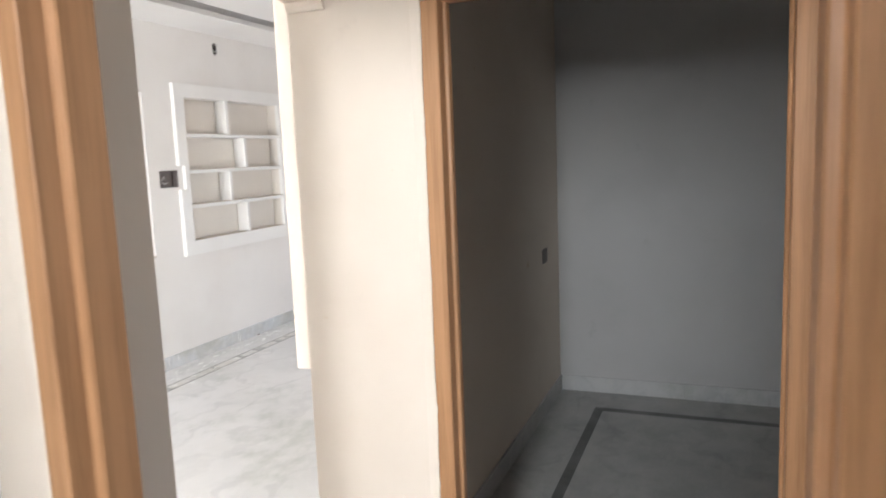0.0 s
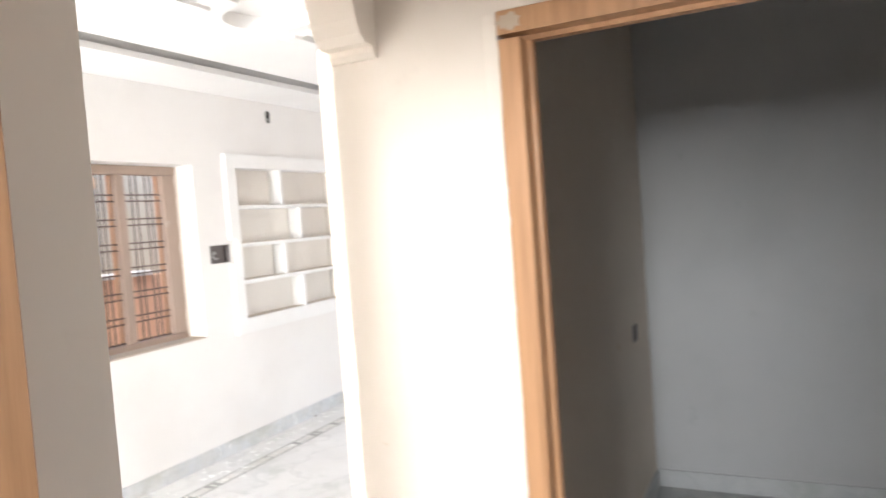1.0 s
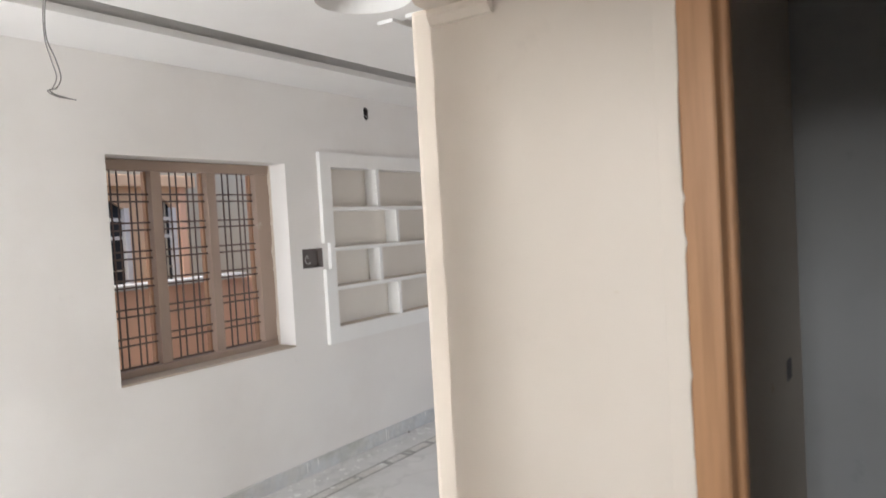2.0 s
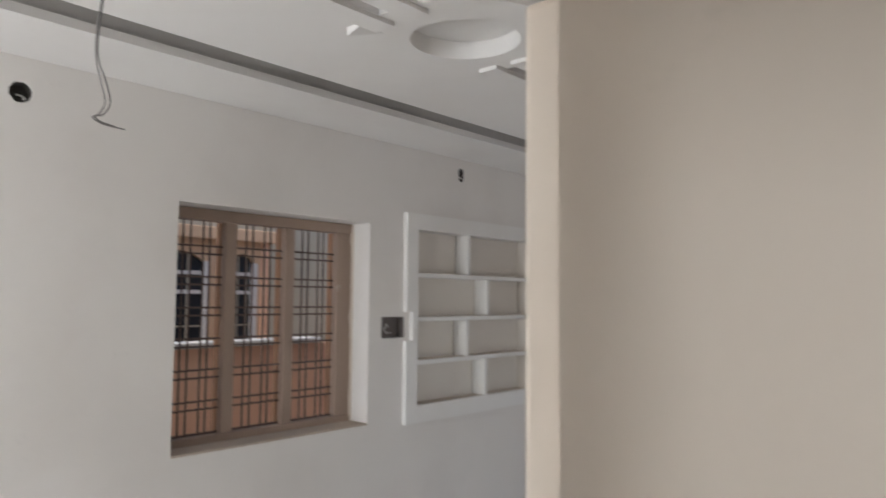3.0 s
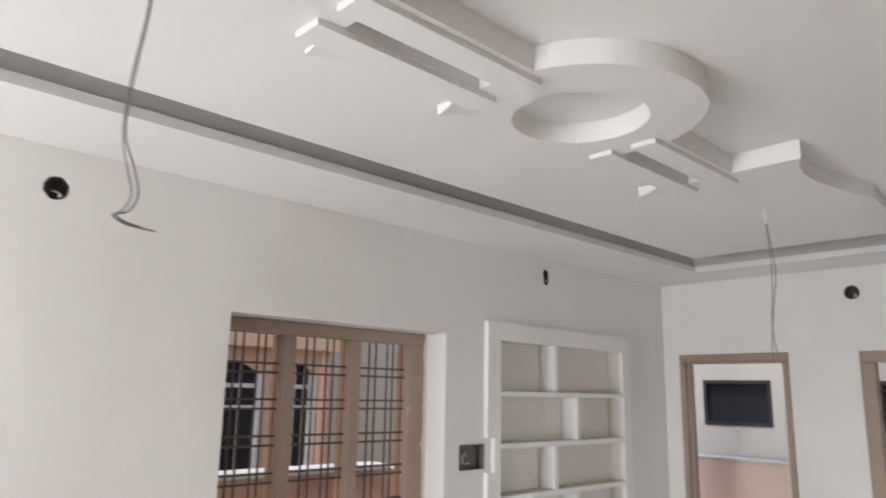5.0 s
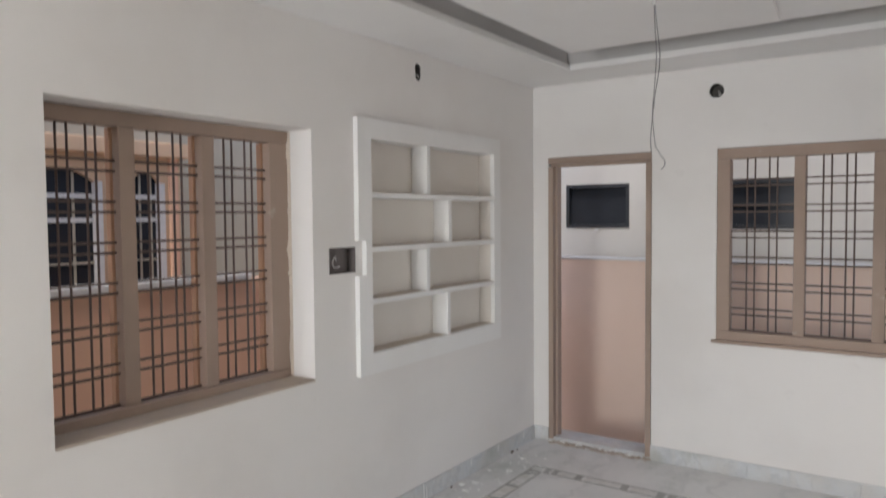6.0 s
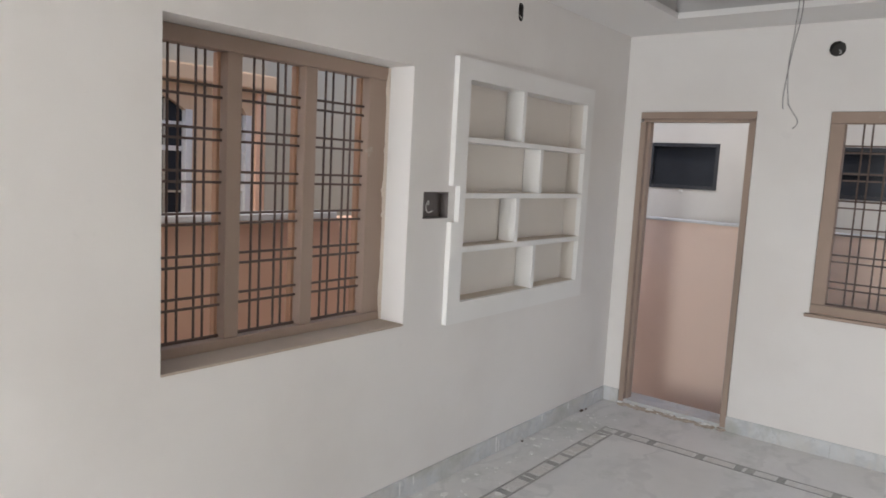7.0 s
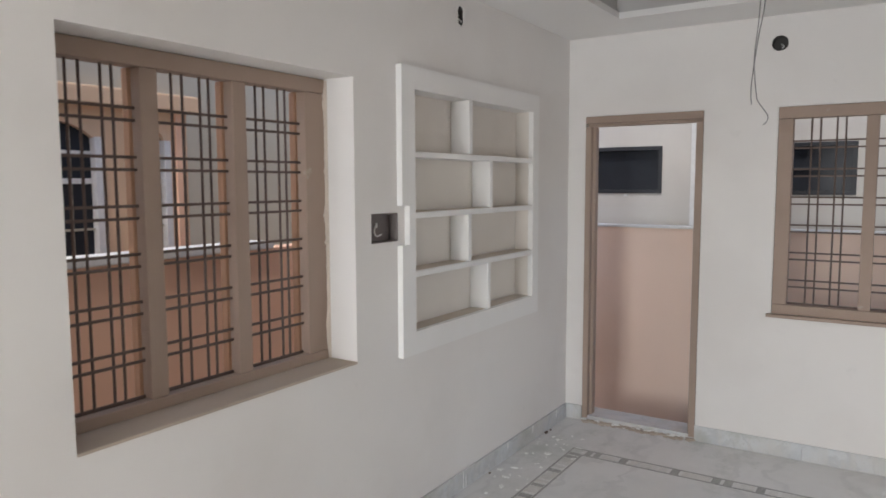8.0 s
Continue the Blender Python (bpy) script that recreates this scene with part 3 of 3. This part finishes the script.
# ---- electrical boxes and openings in the plaster ----
def tube(bm, points, r, seg=6):
    rings = []
    pts = [Vector(p) for p in points]
    for i, p in enumerate(pts):
        d = (pts[min(i + 1, len(pts) - 1)] - pts[max(i - 1, 0)]).normalized()
        side = d.cross(Vector((0.3, 0.9, 0.1))).normalized()
        other = d.cross(side)
        rings.append([bm.verts.new(p + r * (math.cos(2 * math.pi * k / seg) * side + math.sin(2 * math.pi * k / seg) * other)) for k in range(seg)])
    for a, b in zip(rings, rings[1:]):
        for k in range(seg):
            bm.faces.new((a[k], a[(k + 1) % seg], b[(k + 1) % seg], b[k]))
    bm.faces.new(rings[0][::-1])
    bm.faces.new(rings[-1])
    return bm


def smooth_path(points, n=8):
    out = []
    pts = [Vector(p) for p in points]
    for i in range(len(pts) - 1):
        p0, p1, p2, p3 = pts[max(i - 1, 0)], pts[i], pts[i + 1], pts[min(i + 2, len(pts) - 1)]
        for k in range(n):
            t = k / n
            out.append(0.5 * ((2 * p1) + (p2 - p0) * t + (2 * p0 - 5 * p1 + 4 * p2 - p3) * t * t + (3 * p1 - p0 - 3 * p2 + p3) * t ** 3))
    return out + [pts[-1]]


def switch_box(name, axis, at, s, u0, u1, z0, z1, depth, label):
    """An open steel switch box let into a wall; s: the way into the wall."""
    ob = thing(name, label, "switch box", (at, (u0 + u1) / 2, z0) if axis == "x" else ((u0 + u1) / 2, at, z0))
    inv = Matrix.Translation(-Vector(ob.location))

    def dims(a, b, d0, d1, c, d):
        p, q = sorted((at + s * d0, at + s * d1))
        return (p, q, a, b, c, d) if axis == "x" else (a, b, p, q, c, d)

    t = 0.004
    bm = bmesh.new()
    for args in ((u0, u0 + t, -0.002, depth, z0, z1), (u1 - t, u1, -0.002, depth, z0, z1), (u0 + t, u1 - t, -0.002, depth, z0, z0 + t), (u0 + t, u1 - t, -0.002, depth, z1 - t, z1)):
        box(bm, *dims(*args))
    part("box_side", bm, M_STEELBOX, ob).matrix_parent_inverse = inv
    part("box_back", box(bmesh.new(), *dims(u0 + t, u1 - t, depth - 0.004, depth, z0 + t, z1 - t)), M_STEELBOX, ob).matrix_parent_inverse = inv
    cu, cz, w = (u0 + u1) / 2, (z0 + z1) / 2, u1 - u0
    path = [(0.5, depth - 0.004, 0.0), (0.35, depth * 0.5, 0.02), (0.2, depth * 0.3, -0.01), (0.3, depth * 0.35, -0.035), (0.5, depth * 0.4, -0.03)]
    pts = [((at + s * d, u0 + f * w, cz + z) if axis == "x" else (u0 + f * w, at + s * d, cz + z)) for f, d, z in path]
    part("wire_end", tube(bmesh.new(), smooth_path(pts), 0.0035), M_PVC, ob, "pale wire end").matrix_parent_inverse = inv
    return ob


switch_box("switch_box", "x", 0.0, -1, SOCK[0] + 0.001, SOCK[1] - 0.001, SOCK[2] + 0.001, SOCK[3] - 0.001, 0.05, "open empty steel switch box let into the white wall")


def round_box(name, axis, at, s, c, shape, label, seed):
    """A round conduit box behind an uneven opening in the plaster. shape(angle) gives the opening's radius."""
    rnd = random.Random(seed)
    ob = thing(name, label, "junction box", (at, c[0], c[1]) if axis == "x" else (c[0], at, c[1]), group="ceiling-height junction boxes")
    n = 32

    def P(u, z, d):
        return (s * d, u, z) if axis == "x" else (u, s * d, z)

    rim = []
    for k in range(n):
        a = 2 * math.pi * k / n
        r = shape(a) * (1 + 0.08 * (rnd.random() - 0.5))
        rim.append((r * math.cos(a), r * math.sin(a)))
    q = ROUND - 0.001
    outer = []
    for k in range(n):
        a = 2 * math.pi * k / n
        m = q / max(abs(math.cos(a)), abs(math.sin(a)))
        outer.append((m * math.cos(a), m * math.sin(a)))
    bm = bmesh.new()
    o = [bm.verts.new(P(u * 1.025, z * 1.025, -0.0004)) for u, z in outer]
    i0 = [bm.verts.new(P(u * 1.04, z * 1.04, -0.0004)) for u, z in rim]
    i1 = [bm.verts.new(P(u, z, 0.004)) for u, z in rim]
    for k in range(n):
        j = (k + 1) % n
        bm.faces.new((o[k], o[j], i0[j], i0[k]))
        bm.faces.new((i0[k], i0[j], i1[j], i1[k]))
    part("plaster_rim", bm, M_WALL, ob)
    bm = bmesh.new()
    a = [bm.verts.new(P(u, z, 0.004)) for u, z in rim]
    b = [bm.verts.new(P(u * 0.95, z * 0.95, 0.06)) for u, z in rim]
    for k in range(n):
        j = (k + 1) % n
        bm.faces.new((a[k], a[j], b[j], b[k]))
    bm.faces.new(b)
    part("cup", bm, M_CONDUIT, ob, "black conduit cup")
    bm = bmesh.new()
    tube(bm, smooth_path([P(0.0, 0.0, 0.055), P(0.012, -0.008, 0.03), P(0.018, -0.022, 0.012), P(0.01, -0.028, 0.006)]), 0.004)
    part("wire_end", bm, M_PVC, ob, "pale wire end")
    return ob


round_box("junction_box", "x", 0.0, -1, HOLE_B, lambda a: 0.043, "round black junction box hole high in white wall", 1)
round_box("junction_box", "x", 0.0, -1, HOLE_A, lambda a: 0.024 + 0.024 * abs(math.sin(a)) ** 1.5, "narrow two-lobed junction box hole above the shelf niche", 2)
round_box("junction_box", "y", FAR, 1, HOLE_C, lambda a: 0.044, "round black junction box hole above the window", 3)
dark_box = tagged(new("socket_plate", mesh_of("socket_plate", box(bmesh.new(), 2.976, 2.984, 4.165, 4.275, 0.90, 0.985, 0.002), M_STEELBOX)), "small dark open socket box in the shaded wall", "switch box")


# ---- hanging wires ----
def hanging_wire(name, strands, hook, label):
    ob = thing(name, label, "wire", hook, group="wires hanging from the ceiling")
    inv = Matrix.Translation(-Vector(hook))
    for pts, mat in strands:
        part("strand", tube(bmesh.new(), smooth_path(pts), 0.0021), mat, ob, smooth=True).matrix_parent_inverse = inv
    x, y, z = hook
    part("pipe_end", tube(bmesh.new(), [(x, y, z + 0.001), (x, y, z - 0.07)], 0.009, 10), M_PVC, ob, "white conduit pipe end").matrix_parent_inverse = inv
    return ob


hx, hy = 1.36, 2.08
hanging_wire("hanging_wire", [
    ([(hx, hy, PAN - 0.05), (1.34, 2.079, 2.50), (1.311, 2.072, 2.36), (1.302, 2.074, 2.27), (1.296, 2.092, 2.205), (1.297, 2.104, 2.155), (1.30, 2.088, 2.118), (1.30, 2.073, 2.107), (1.30, 2.10, 2.094), (1.30, 2.158, 2.09)], M_WIRE),
    ([(hx + 0.004, hy, PAN - 0.05), (1.343, 2.082, 2.50), (1.314, 2.076, 2.36), (1.303, 2.079, 2.27), (1.298, 2.104, 2.21), (1.298, 2.117, 2.155), (1.30, 2.10, 2.12), (1.302, 2.078, 2.111), (1.30, 2.095, 2.099), (1.30, 2.13, 2.093)], M_WIREDARK)],
    (hx, hy, PAN), "twin grey wires hanging from a ceiling conduit")
wx, wy = 1.45, 4.86
hanging_wire("hanging_wire", [
    ([(wx, wy, PAN - 0.05), (wx + 0.004, wy, 2.50), (wx + 0.012, wy, 2.38), (wx + 0.006, wy, 2.25), (wx - 0.004, wy, 2.13), (wx + 0.0, wy, 2.05), (wx + 0.008, wy, 1.985), (wx + 0.012, wy, 1.965), (wx + 0.035, wy, 1.93), (wx + 0.05, wy, 1.905), (wx + 0.048, wy, 1.885), (wx + 0.035, wy, 1.872)], M_WIRE),
    ([(wx + 0.003, wy, PAN - 0.05), (wx + 0.012, wy, 2.50), (wx + 0.026, wy, 2.38), (wx + 0.024, wy, 2.30), (wx + 0.008, wy, 2.2), (wx - 0.006, wy, 2.08), (wx - 0.012, wy, 2.0), (wx - 0.008, wy, 1.95)], M_WIREDARK)],
    (wx, wy, PAN), "thin pale wires hanging from a ceiling conduit")


# ---- plaster box on the hall's east wall ----
def plaster_box():
    bm = bmesh.new()
    box(bm, 2.572, EAST - 0.001, 2.2, 3.45, 0.83, 2.098, 0.012)
    return tagged(part("plaster_wall_cabinet", bm, M_CREAM), "cream plastered box cabinet projecting from the wall", "cabinet")


plaster_box()

# ---- outside, west: parapet and neighbour's house ----
def neighbour_west():
    p = thing("parapet_west", "salmon painted parapet wall with white coping", "parapet wall", (-0.86, 4.0, -0.3))
    inv = Matrix.Translation((0.86, -4.0, 0.3))
    part("parapet_body", box(bmesh.new(), -0.92, -0.80, -3.0, 9.5, -0.3, 1.325), M_SALMON, p).matrix_parent_inverse = inv
    part("coping", box(bmesh.new(), -0.945, -0.775, -3.0, 4.52, 1.326, 1.362, 0.006), M_COPING, p, "white painted coping").matrix_parent_inverse = inv
    h = thing("neighbour_house_west", "apricot and grey neighbouring house with arched windows", "house", (-1.7, 3.0, -0.3))
    inv = Matrix.Translation((1.7, -3.0, 0.3))

    def add(name, bm, mat, label="", parent=None):
        o = part(name, bm, mat, parent or h, label)
        if parent is None:
            o.matrix_parent_inverse = inv
        return o

    openings = [(3.60, 4.063, 0.9, 2.0), (4.25, 4.472, 0.9, 2.0)]
    ow = wall("wall", "x", -1.55, -1.75, -3.0, 4.60, -0.3, 2.06, openings, M_ORANGE, "")
    for key in ("category", "kind", "label"):
        if key in ow:
            del ow[key]
    ow.parent, ow.matrix_parent_inverse = h, inv
    add("cornice", box(bmesh.new(), -1.75, -1.49, -3.0, 4.65, 2.06, 2.155, 0.012), M_ORANGE, "projecting apricot cornice")
    add("upper_wall", box(bmesh.new(), -1.75, -1.56, -3.0, 4.60, 2.155, 3.1), M_GREYBLUE, "grey upper wall")
    add("side_wall", box(bmesh.new(), -2.6, -2.4, 4.0, 9.5, -0.3, 3.1), M_GREYBLUE, "grey-blue set-back wall")
    add("pilaster", box(bmesh.new(), -1.56, -1.53, 4.515, 4.575, -0.3, 2.06, 0.004), M_SALMON, "salmon pilaster strip")
    for a, b, z0, z1 in openings:
        w = add("window", box(bmesh.new(), -1.60, -1.588, a, b, z0, z1), M_TINT, "dark window with arched head and pale bars")
        fr = bmesh.new()
        t = 0.028
        box(fr, -1.587, -1.54, a, a + t, z0, z1 - 0.1)
        box(fr, -1.587, -1.54, b - t, b + 0.012, z0, z1 - 0.1)
        part("window_frame", fr, M_COPING, w, "white frame")
        arch = bmesh.new()
        n = 14
        c = (a + b) / 2
        half = (b - a) / 2
        curve = [(a + (b - a) * i / n, z1 - 0.13 + 0.10 * (1 - abs(((a + (b - a) * i / n) - c) / half) ** 2.2)) for i in range(n + 1)]
        prism(arch, [(a, z1 + 0.0)] + curve + [(b, z1 + 0.0)], "x", -1.587, -1.552)
        part("arched_head", arch, M_ORANGE, w)
        for z in (1.42, 1.66, 1.80):
            part("window_bar", box(bmesh.new(), -1.586, -1.572, a + t, b - t, z, z + (0.028 if z > 1.6 else 0.012)), M_COPING if z > 1.6 else M_GREYBLUE, w)
        for f in (0.35, 0.68):
            part("window_bar", box(bmesh.new(), -1.586, -1.576, a + f * (b - a), a + f * (b - a) + 0.012, z0, z1 - 0.05), M_GREYBLUE, w)


neighbour_west()


# ---- outside, north ----
def neighbour_north():
    p = thing("parapet_north", "salmon painted parapet wall with white coping", "parapet wall", (1.5, 7.5, -0.3))
    inv = Matrix.Translation((-1.5, -7.5, 0.3))
    part("parapet_body", box(bmesh.new(), -0.80, 5.0, 7.46, 7.58, -0.3, 1.302), M_LITSALMON, p).matrix_parent_inverse = inv
    part("coping", box(bmesh.new(), -0.80, 5.0, 7.45, 7.60, 1.303, 1.322, 0.004), M_COPING, p, "white painted coping").matrix_parent_inverse = inv
    h = thing("neighbour_house_north", "white neighbouring house with dark tinted windows", "house", (1.0, 7.75, -0.3))
    inv = Matrix.Translation((-1.0, -7.75, 0.3))
    holes = [(-0.255, 0.325, 1.57, 1.948), (1.10, 1.675, 1.565, 1.942)]
    w = wall("wall", "y", 7.66, 7.86, -2.4, 5.0, -0.3, 3.1, holes, M_OUTWHITE, "")
    for key in ("category", "kind", "label"):
        if key in w:
            del w[key]
    w.parent, w.matrix_parent_inverse = h, inv
    for a, b, c, d in holes:
        win = part("window", box(bmesh.new(), a, b, 7.70, 7.71, c, d), M_TINT, h, "dark tinted sliding window")
        win.matrix_parent_inverse = inv
        fr = bmesh.new()
        t = 0.028
        for q in ((a, b, c, c + t), (a, b, d - t, d), (a, a + t, c + t, d - t), (b - t, b, c + t, d - t)):
            box(fr, q[0], q[1], 7.652, 7.70, q[2], q[3])
        part("window_frame", fr, M_FRAMEGREY, win)
        if a > 1:
            part("window_rail", box(bmesh.new(), a + t, b - t, 7.68, 7.70, (c + d) / 2 - 0.012, (c + d) / 2 + 0.012), M_FRAMEGREY, win)
    part("pilaster", box(bmesh.new(), 0.56, 0.625, 7.60, 7.659, 1.323, 3.1, 0.004), M_COPING, h, "white pilaster").matrix_parent_inverse = inv
    part("latch", box(bmesh.new(), 0.02, 0.05, 7.645, 7.66, 1.545, 1.563, 0.002), M_PVC, h).matrix_parent_inverse = inv


neighbour_north()

# ---- threshold of the far door ----
slab("threshold", 0.127, 0.89, FAR - 0.004, FAR + 0.205, -0.02, 0.035, M_SKIRT, "grey marble door threshold", "threshold")
for cy, cr in ((6.13, 0.011), (5.36, 0.007), (6.2, 0.007)):
    crumb = bmesh.new()
    bmesh.ops.create_icosphere(crumb, subdivisions=2, radius=cr, matrix=Matrix.Diagonal((1, 1.4, 0.8, 1)))
    for v in crumb.verts:
        v.co *= 0.85 + 0.3 * math.sin(91 * v.co.x + 57 * v.co.y + 133 * v.co.z) ** 2
    low = min(v.co.z for v in crumb.verts)
    crumb = tagged(part("mortar_crumb", crumb, M_IRON), "small dark crumb of mortar beside the skirting", "rubble", group="crumbs along the skirting")
    crumb.location = (0.035, cy, -low)
rubble_rnd = random.Random(12)
bm = bmesh.new()
for k in range(190):
    cx, cy = rubble_rnd.uniform(0.14, 0.88), FAR - 0.01 - abs(rubble_rnd.gauss(0, 0.018))
    r = rubble_rnd.uniform(0.005, 0.021)
    m = Matrix.Translation((cx, cy, r * 0.25)) @ Matrix.Diagonal((1.3, 1, 0.6, 1)) @ Euler([rubble_rnd.uniform(0, 6) for _ in range(3)]).to_matrix().to_4x4()
    bmesh.ops.create_icosphere(bm, subdivisions=1, radius=r, matrix=m)
tagged(part("mortar_rubble", bm, M_MORTAR), "broken brown mortar crumbs along the door threshold", "rubble", kind="stuff")

chip_rnd = random.Random(44)
bm = bmesh.new()
for k in range(26):
    cx, cy = chip_rnd.uniform(0.14, 0.88), FAR - 0.02 - abs(chip_rnd.gauss(0, 0.014))
    m = Matrix.Translation((cx, cy, chip_rnd.uniform(0.006, 0.02))) @ Matrix.Diagonal((2.0, 1, 0.5, 1)) @ Euler([chip_rnd.uniform(0, 6) for _ in range(3)]).to_matrix().to_4x4()
    bmesh.ops.create_icosphere(bm, subdivisions=1, radius=chip_rnd.uniform(0.006, 0.013), matrix=m)
tagged(part("plaster_chips", bm, M_SPLASH), "white plaster chips among the mortar crumbs", "rubble", kind="stuff")

# ---- paint drips down the skirting ----
drip_rnd = random.Random(5)
bm = bmesh.new()
for y, top, low in ((4.26, 0.094, 0.03), (4.36, 0.098, 0.05), (5.10, 0.0985, 0.004), (5.13, 0.07, 0.002), (5.62, 0.098, 0.06), (5.97, 0.0985, 0.055), (6.34, 0.0985, 0.05)):
    w = drip_rnd.uniform(0.003, 0.006)
    lean = drip_rnd.uniform(-0.006, 0.006)
    prism(bm, [(y - w / 2, top), (y + w / 2, top), (y + lean + w * 0.7, low + 0.006), (y + lean, low), (y + lean - w * 0.7, low + 0.006)], "x", 0.0135, 0.0165)
tagged(part("paint_drips", bm, M_SPLASH), "thin white paint drips on the marble skirting", "paint splash", kind="stuff")

# ---- dried paint splashes on the floor ----
splash_rnd = random.Random(21)
bm = bmesh.new()
for k in range(95):
    cx, cy = abs(splash_rnd.gauss(0.17, 0.10)) + 0.02, splash_rnd.uniform(3.6, 6.2)
    r = splash_rnd.choice((0.003, 0.004, 0.006, 0.008, 0.012, 0.022))
    n = 10
    s, turn = splash_rnd.uniform(0.35, 1.0), splash_rnd.uniform(0, 3)
    loop = []
    for i in range(n):
        a = 2 * math.pi * i / n
        rr = r * splash_rnd.uniform(0.6, 1.25)
        u, w = rr * math.cos(a), s * rr * math.sin(a)
        loop.append((cx + u * math.cos(turn) - w * math.sin(turn), cy + u * math.sin(turn) + w * math.cos(turn)))
    prism(bm, loop, "z", 0.0, 0.0035 + 0.0004 * (k % 5))
tagged(part("paint_splashes", bm, M_SPLASH), "dried white paint splashes on the marble floor", "paint splash", kind="stuff")


# ---- skirting and floor inlay, piece by piece ----
def skirting(name, axis, at, s, u0, u1, label, n, mat=M_SKIRT):
    ob = thing(name, label, "skirting", (at, u0, 0) if axis == "x" else (u0, at, 0), kind="structure")
    inv = Matrix.Translation(-Vector(ob.location))
    w = (u1 - u0) / n
    for k in range(n):
        a, b = u0 + k * w + 0.0008, u0 + (k + 1) * w - 0.0008
        p, q = sorted((at + s * 0.0005, at + s * 0.014))
        d = (p, q, a, b, 0.0, 0.1) if axis == "x" else (a, b, p, q, 0.0, 0.1)
        part("skirting_stone", box(bmesh.new(), *d, bevel=0.002), mat, ob).matrix_parent_inverse = inv
    return ob


skirting("baseboard_west", "x", WEST, 1, SOUTH, FAR - 0.016, "grey marble skirting along the white wall", 9)
skirting("baseboard_north", "y", FAR, -1, 0.89, EAST, "grey marble skirting along the white wall", 3)
skirting("baseboard_north_corner", "y", FAR, -1, 0.0, 0.125, "grey marble skirting along the white wall", 1)
skirting("baseboard_dark_west", "x", 2.98, 1, 2.12, 4.585, "grey marble skirting, darkened in colour for the dark room shade", 3, M_SHADESKIRT)
skirting("baseboard_dark_back", "y", 4.60, -1, 2.98, 5.3, "grey marble skirting, darkened in colour for the dark room shade", 3, M_SHADESKIRT)


def inlay(x0, x1, y0, y1, w, lines, seed):
    """A border of dark edge strips with mottled blocks between, let into the floor on a rectangle; x0.. are its outer edges."""
    rnd = random.Random(seed)
    t = 0.011
    z = 0.0025 if lines else 0.0065

    def piece(nm, a, b, c, d, mat):
        part(nm, box(bmesh.new(), a, b, c, d, -0.01, z), mat, floor)

    runs = [("y", x0, y0, y1, 1), ("x", y1, x0, x1, -1), ("y", x1, y0, y1, -1), ("x", y0, x0, x1, 1)]
    for axis, at, u0, u1, s in runs:
        for off in ((0.0, w - t) if lines else ()):
            p, q = sorted((at + s * off, at + s * (off + t)))
            e = off if axis == "x" else off + t
            piece("inlay_strip", *((p, q, u0 + e, u1 - e) if axis == "y" else (u0 + e, u1 - e, p, q)), M_DARKSTONE)
        if not lines:
            p, q = sorted((at, at + s * w))
            piece("inlay_strip", *((p, q, u0, u1) if axis == "y" else (u0 + w, u1 - w, p, q)), M_BLACKSTONE)
            continue
        u = u0 + w
        p, q = sorted((at + s * t, at + s * (w - t)))
        k = 0
        while u < u1 - w - 0.05:
            step = rnd.uniform(0.10, 0.16)
            if k % 2 == 0:
                for j in range(2):
                    a = u + j * step / 2 + 0.004
                    b = a + step / 2 - 0.02
                    piece("inlay_block", *((p + 0.004, q - 0.004, a, b) if axis == "y" else (a, b, p + 0.004, q - 0.004)), M_DARKSTONE if rnd.random() < 0.7 else M_LIGHTSTONE)
            else:
                a, b = u + 0.004, u + step - 0.004
                piece("inlay_block", *((p + 0.004, q - 0.004, a, b) if axis == "y" else (a, b, p + 0.004, q - 0.004)), M_LIGHTSTONE)
            u += step
            k += 1


inlay(0.283, EAST - 0.283, -0.9, 5.995, 0.098, True, 4)
inlay(3.255, 5.02, 2.40, 4.31, 0.05, False, 6)
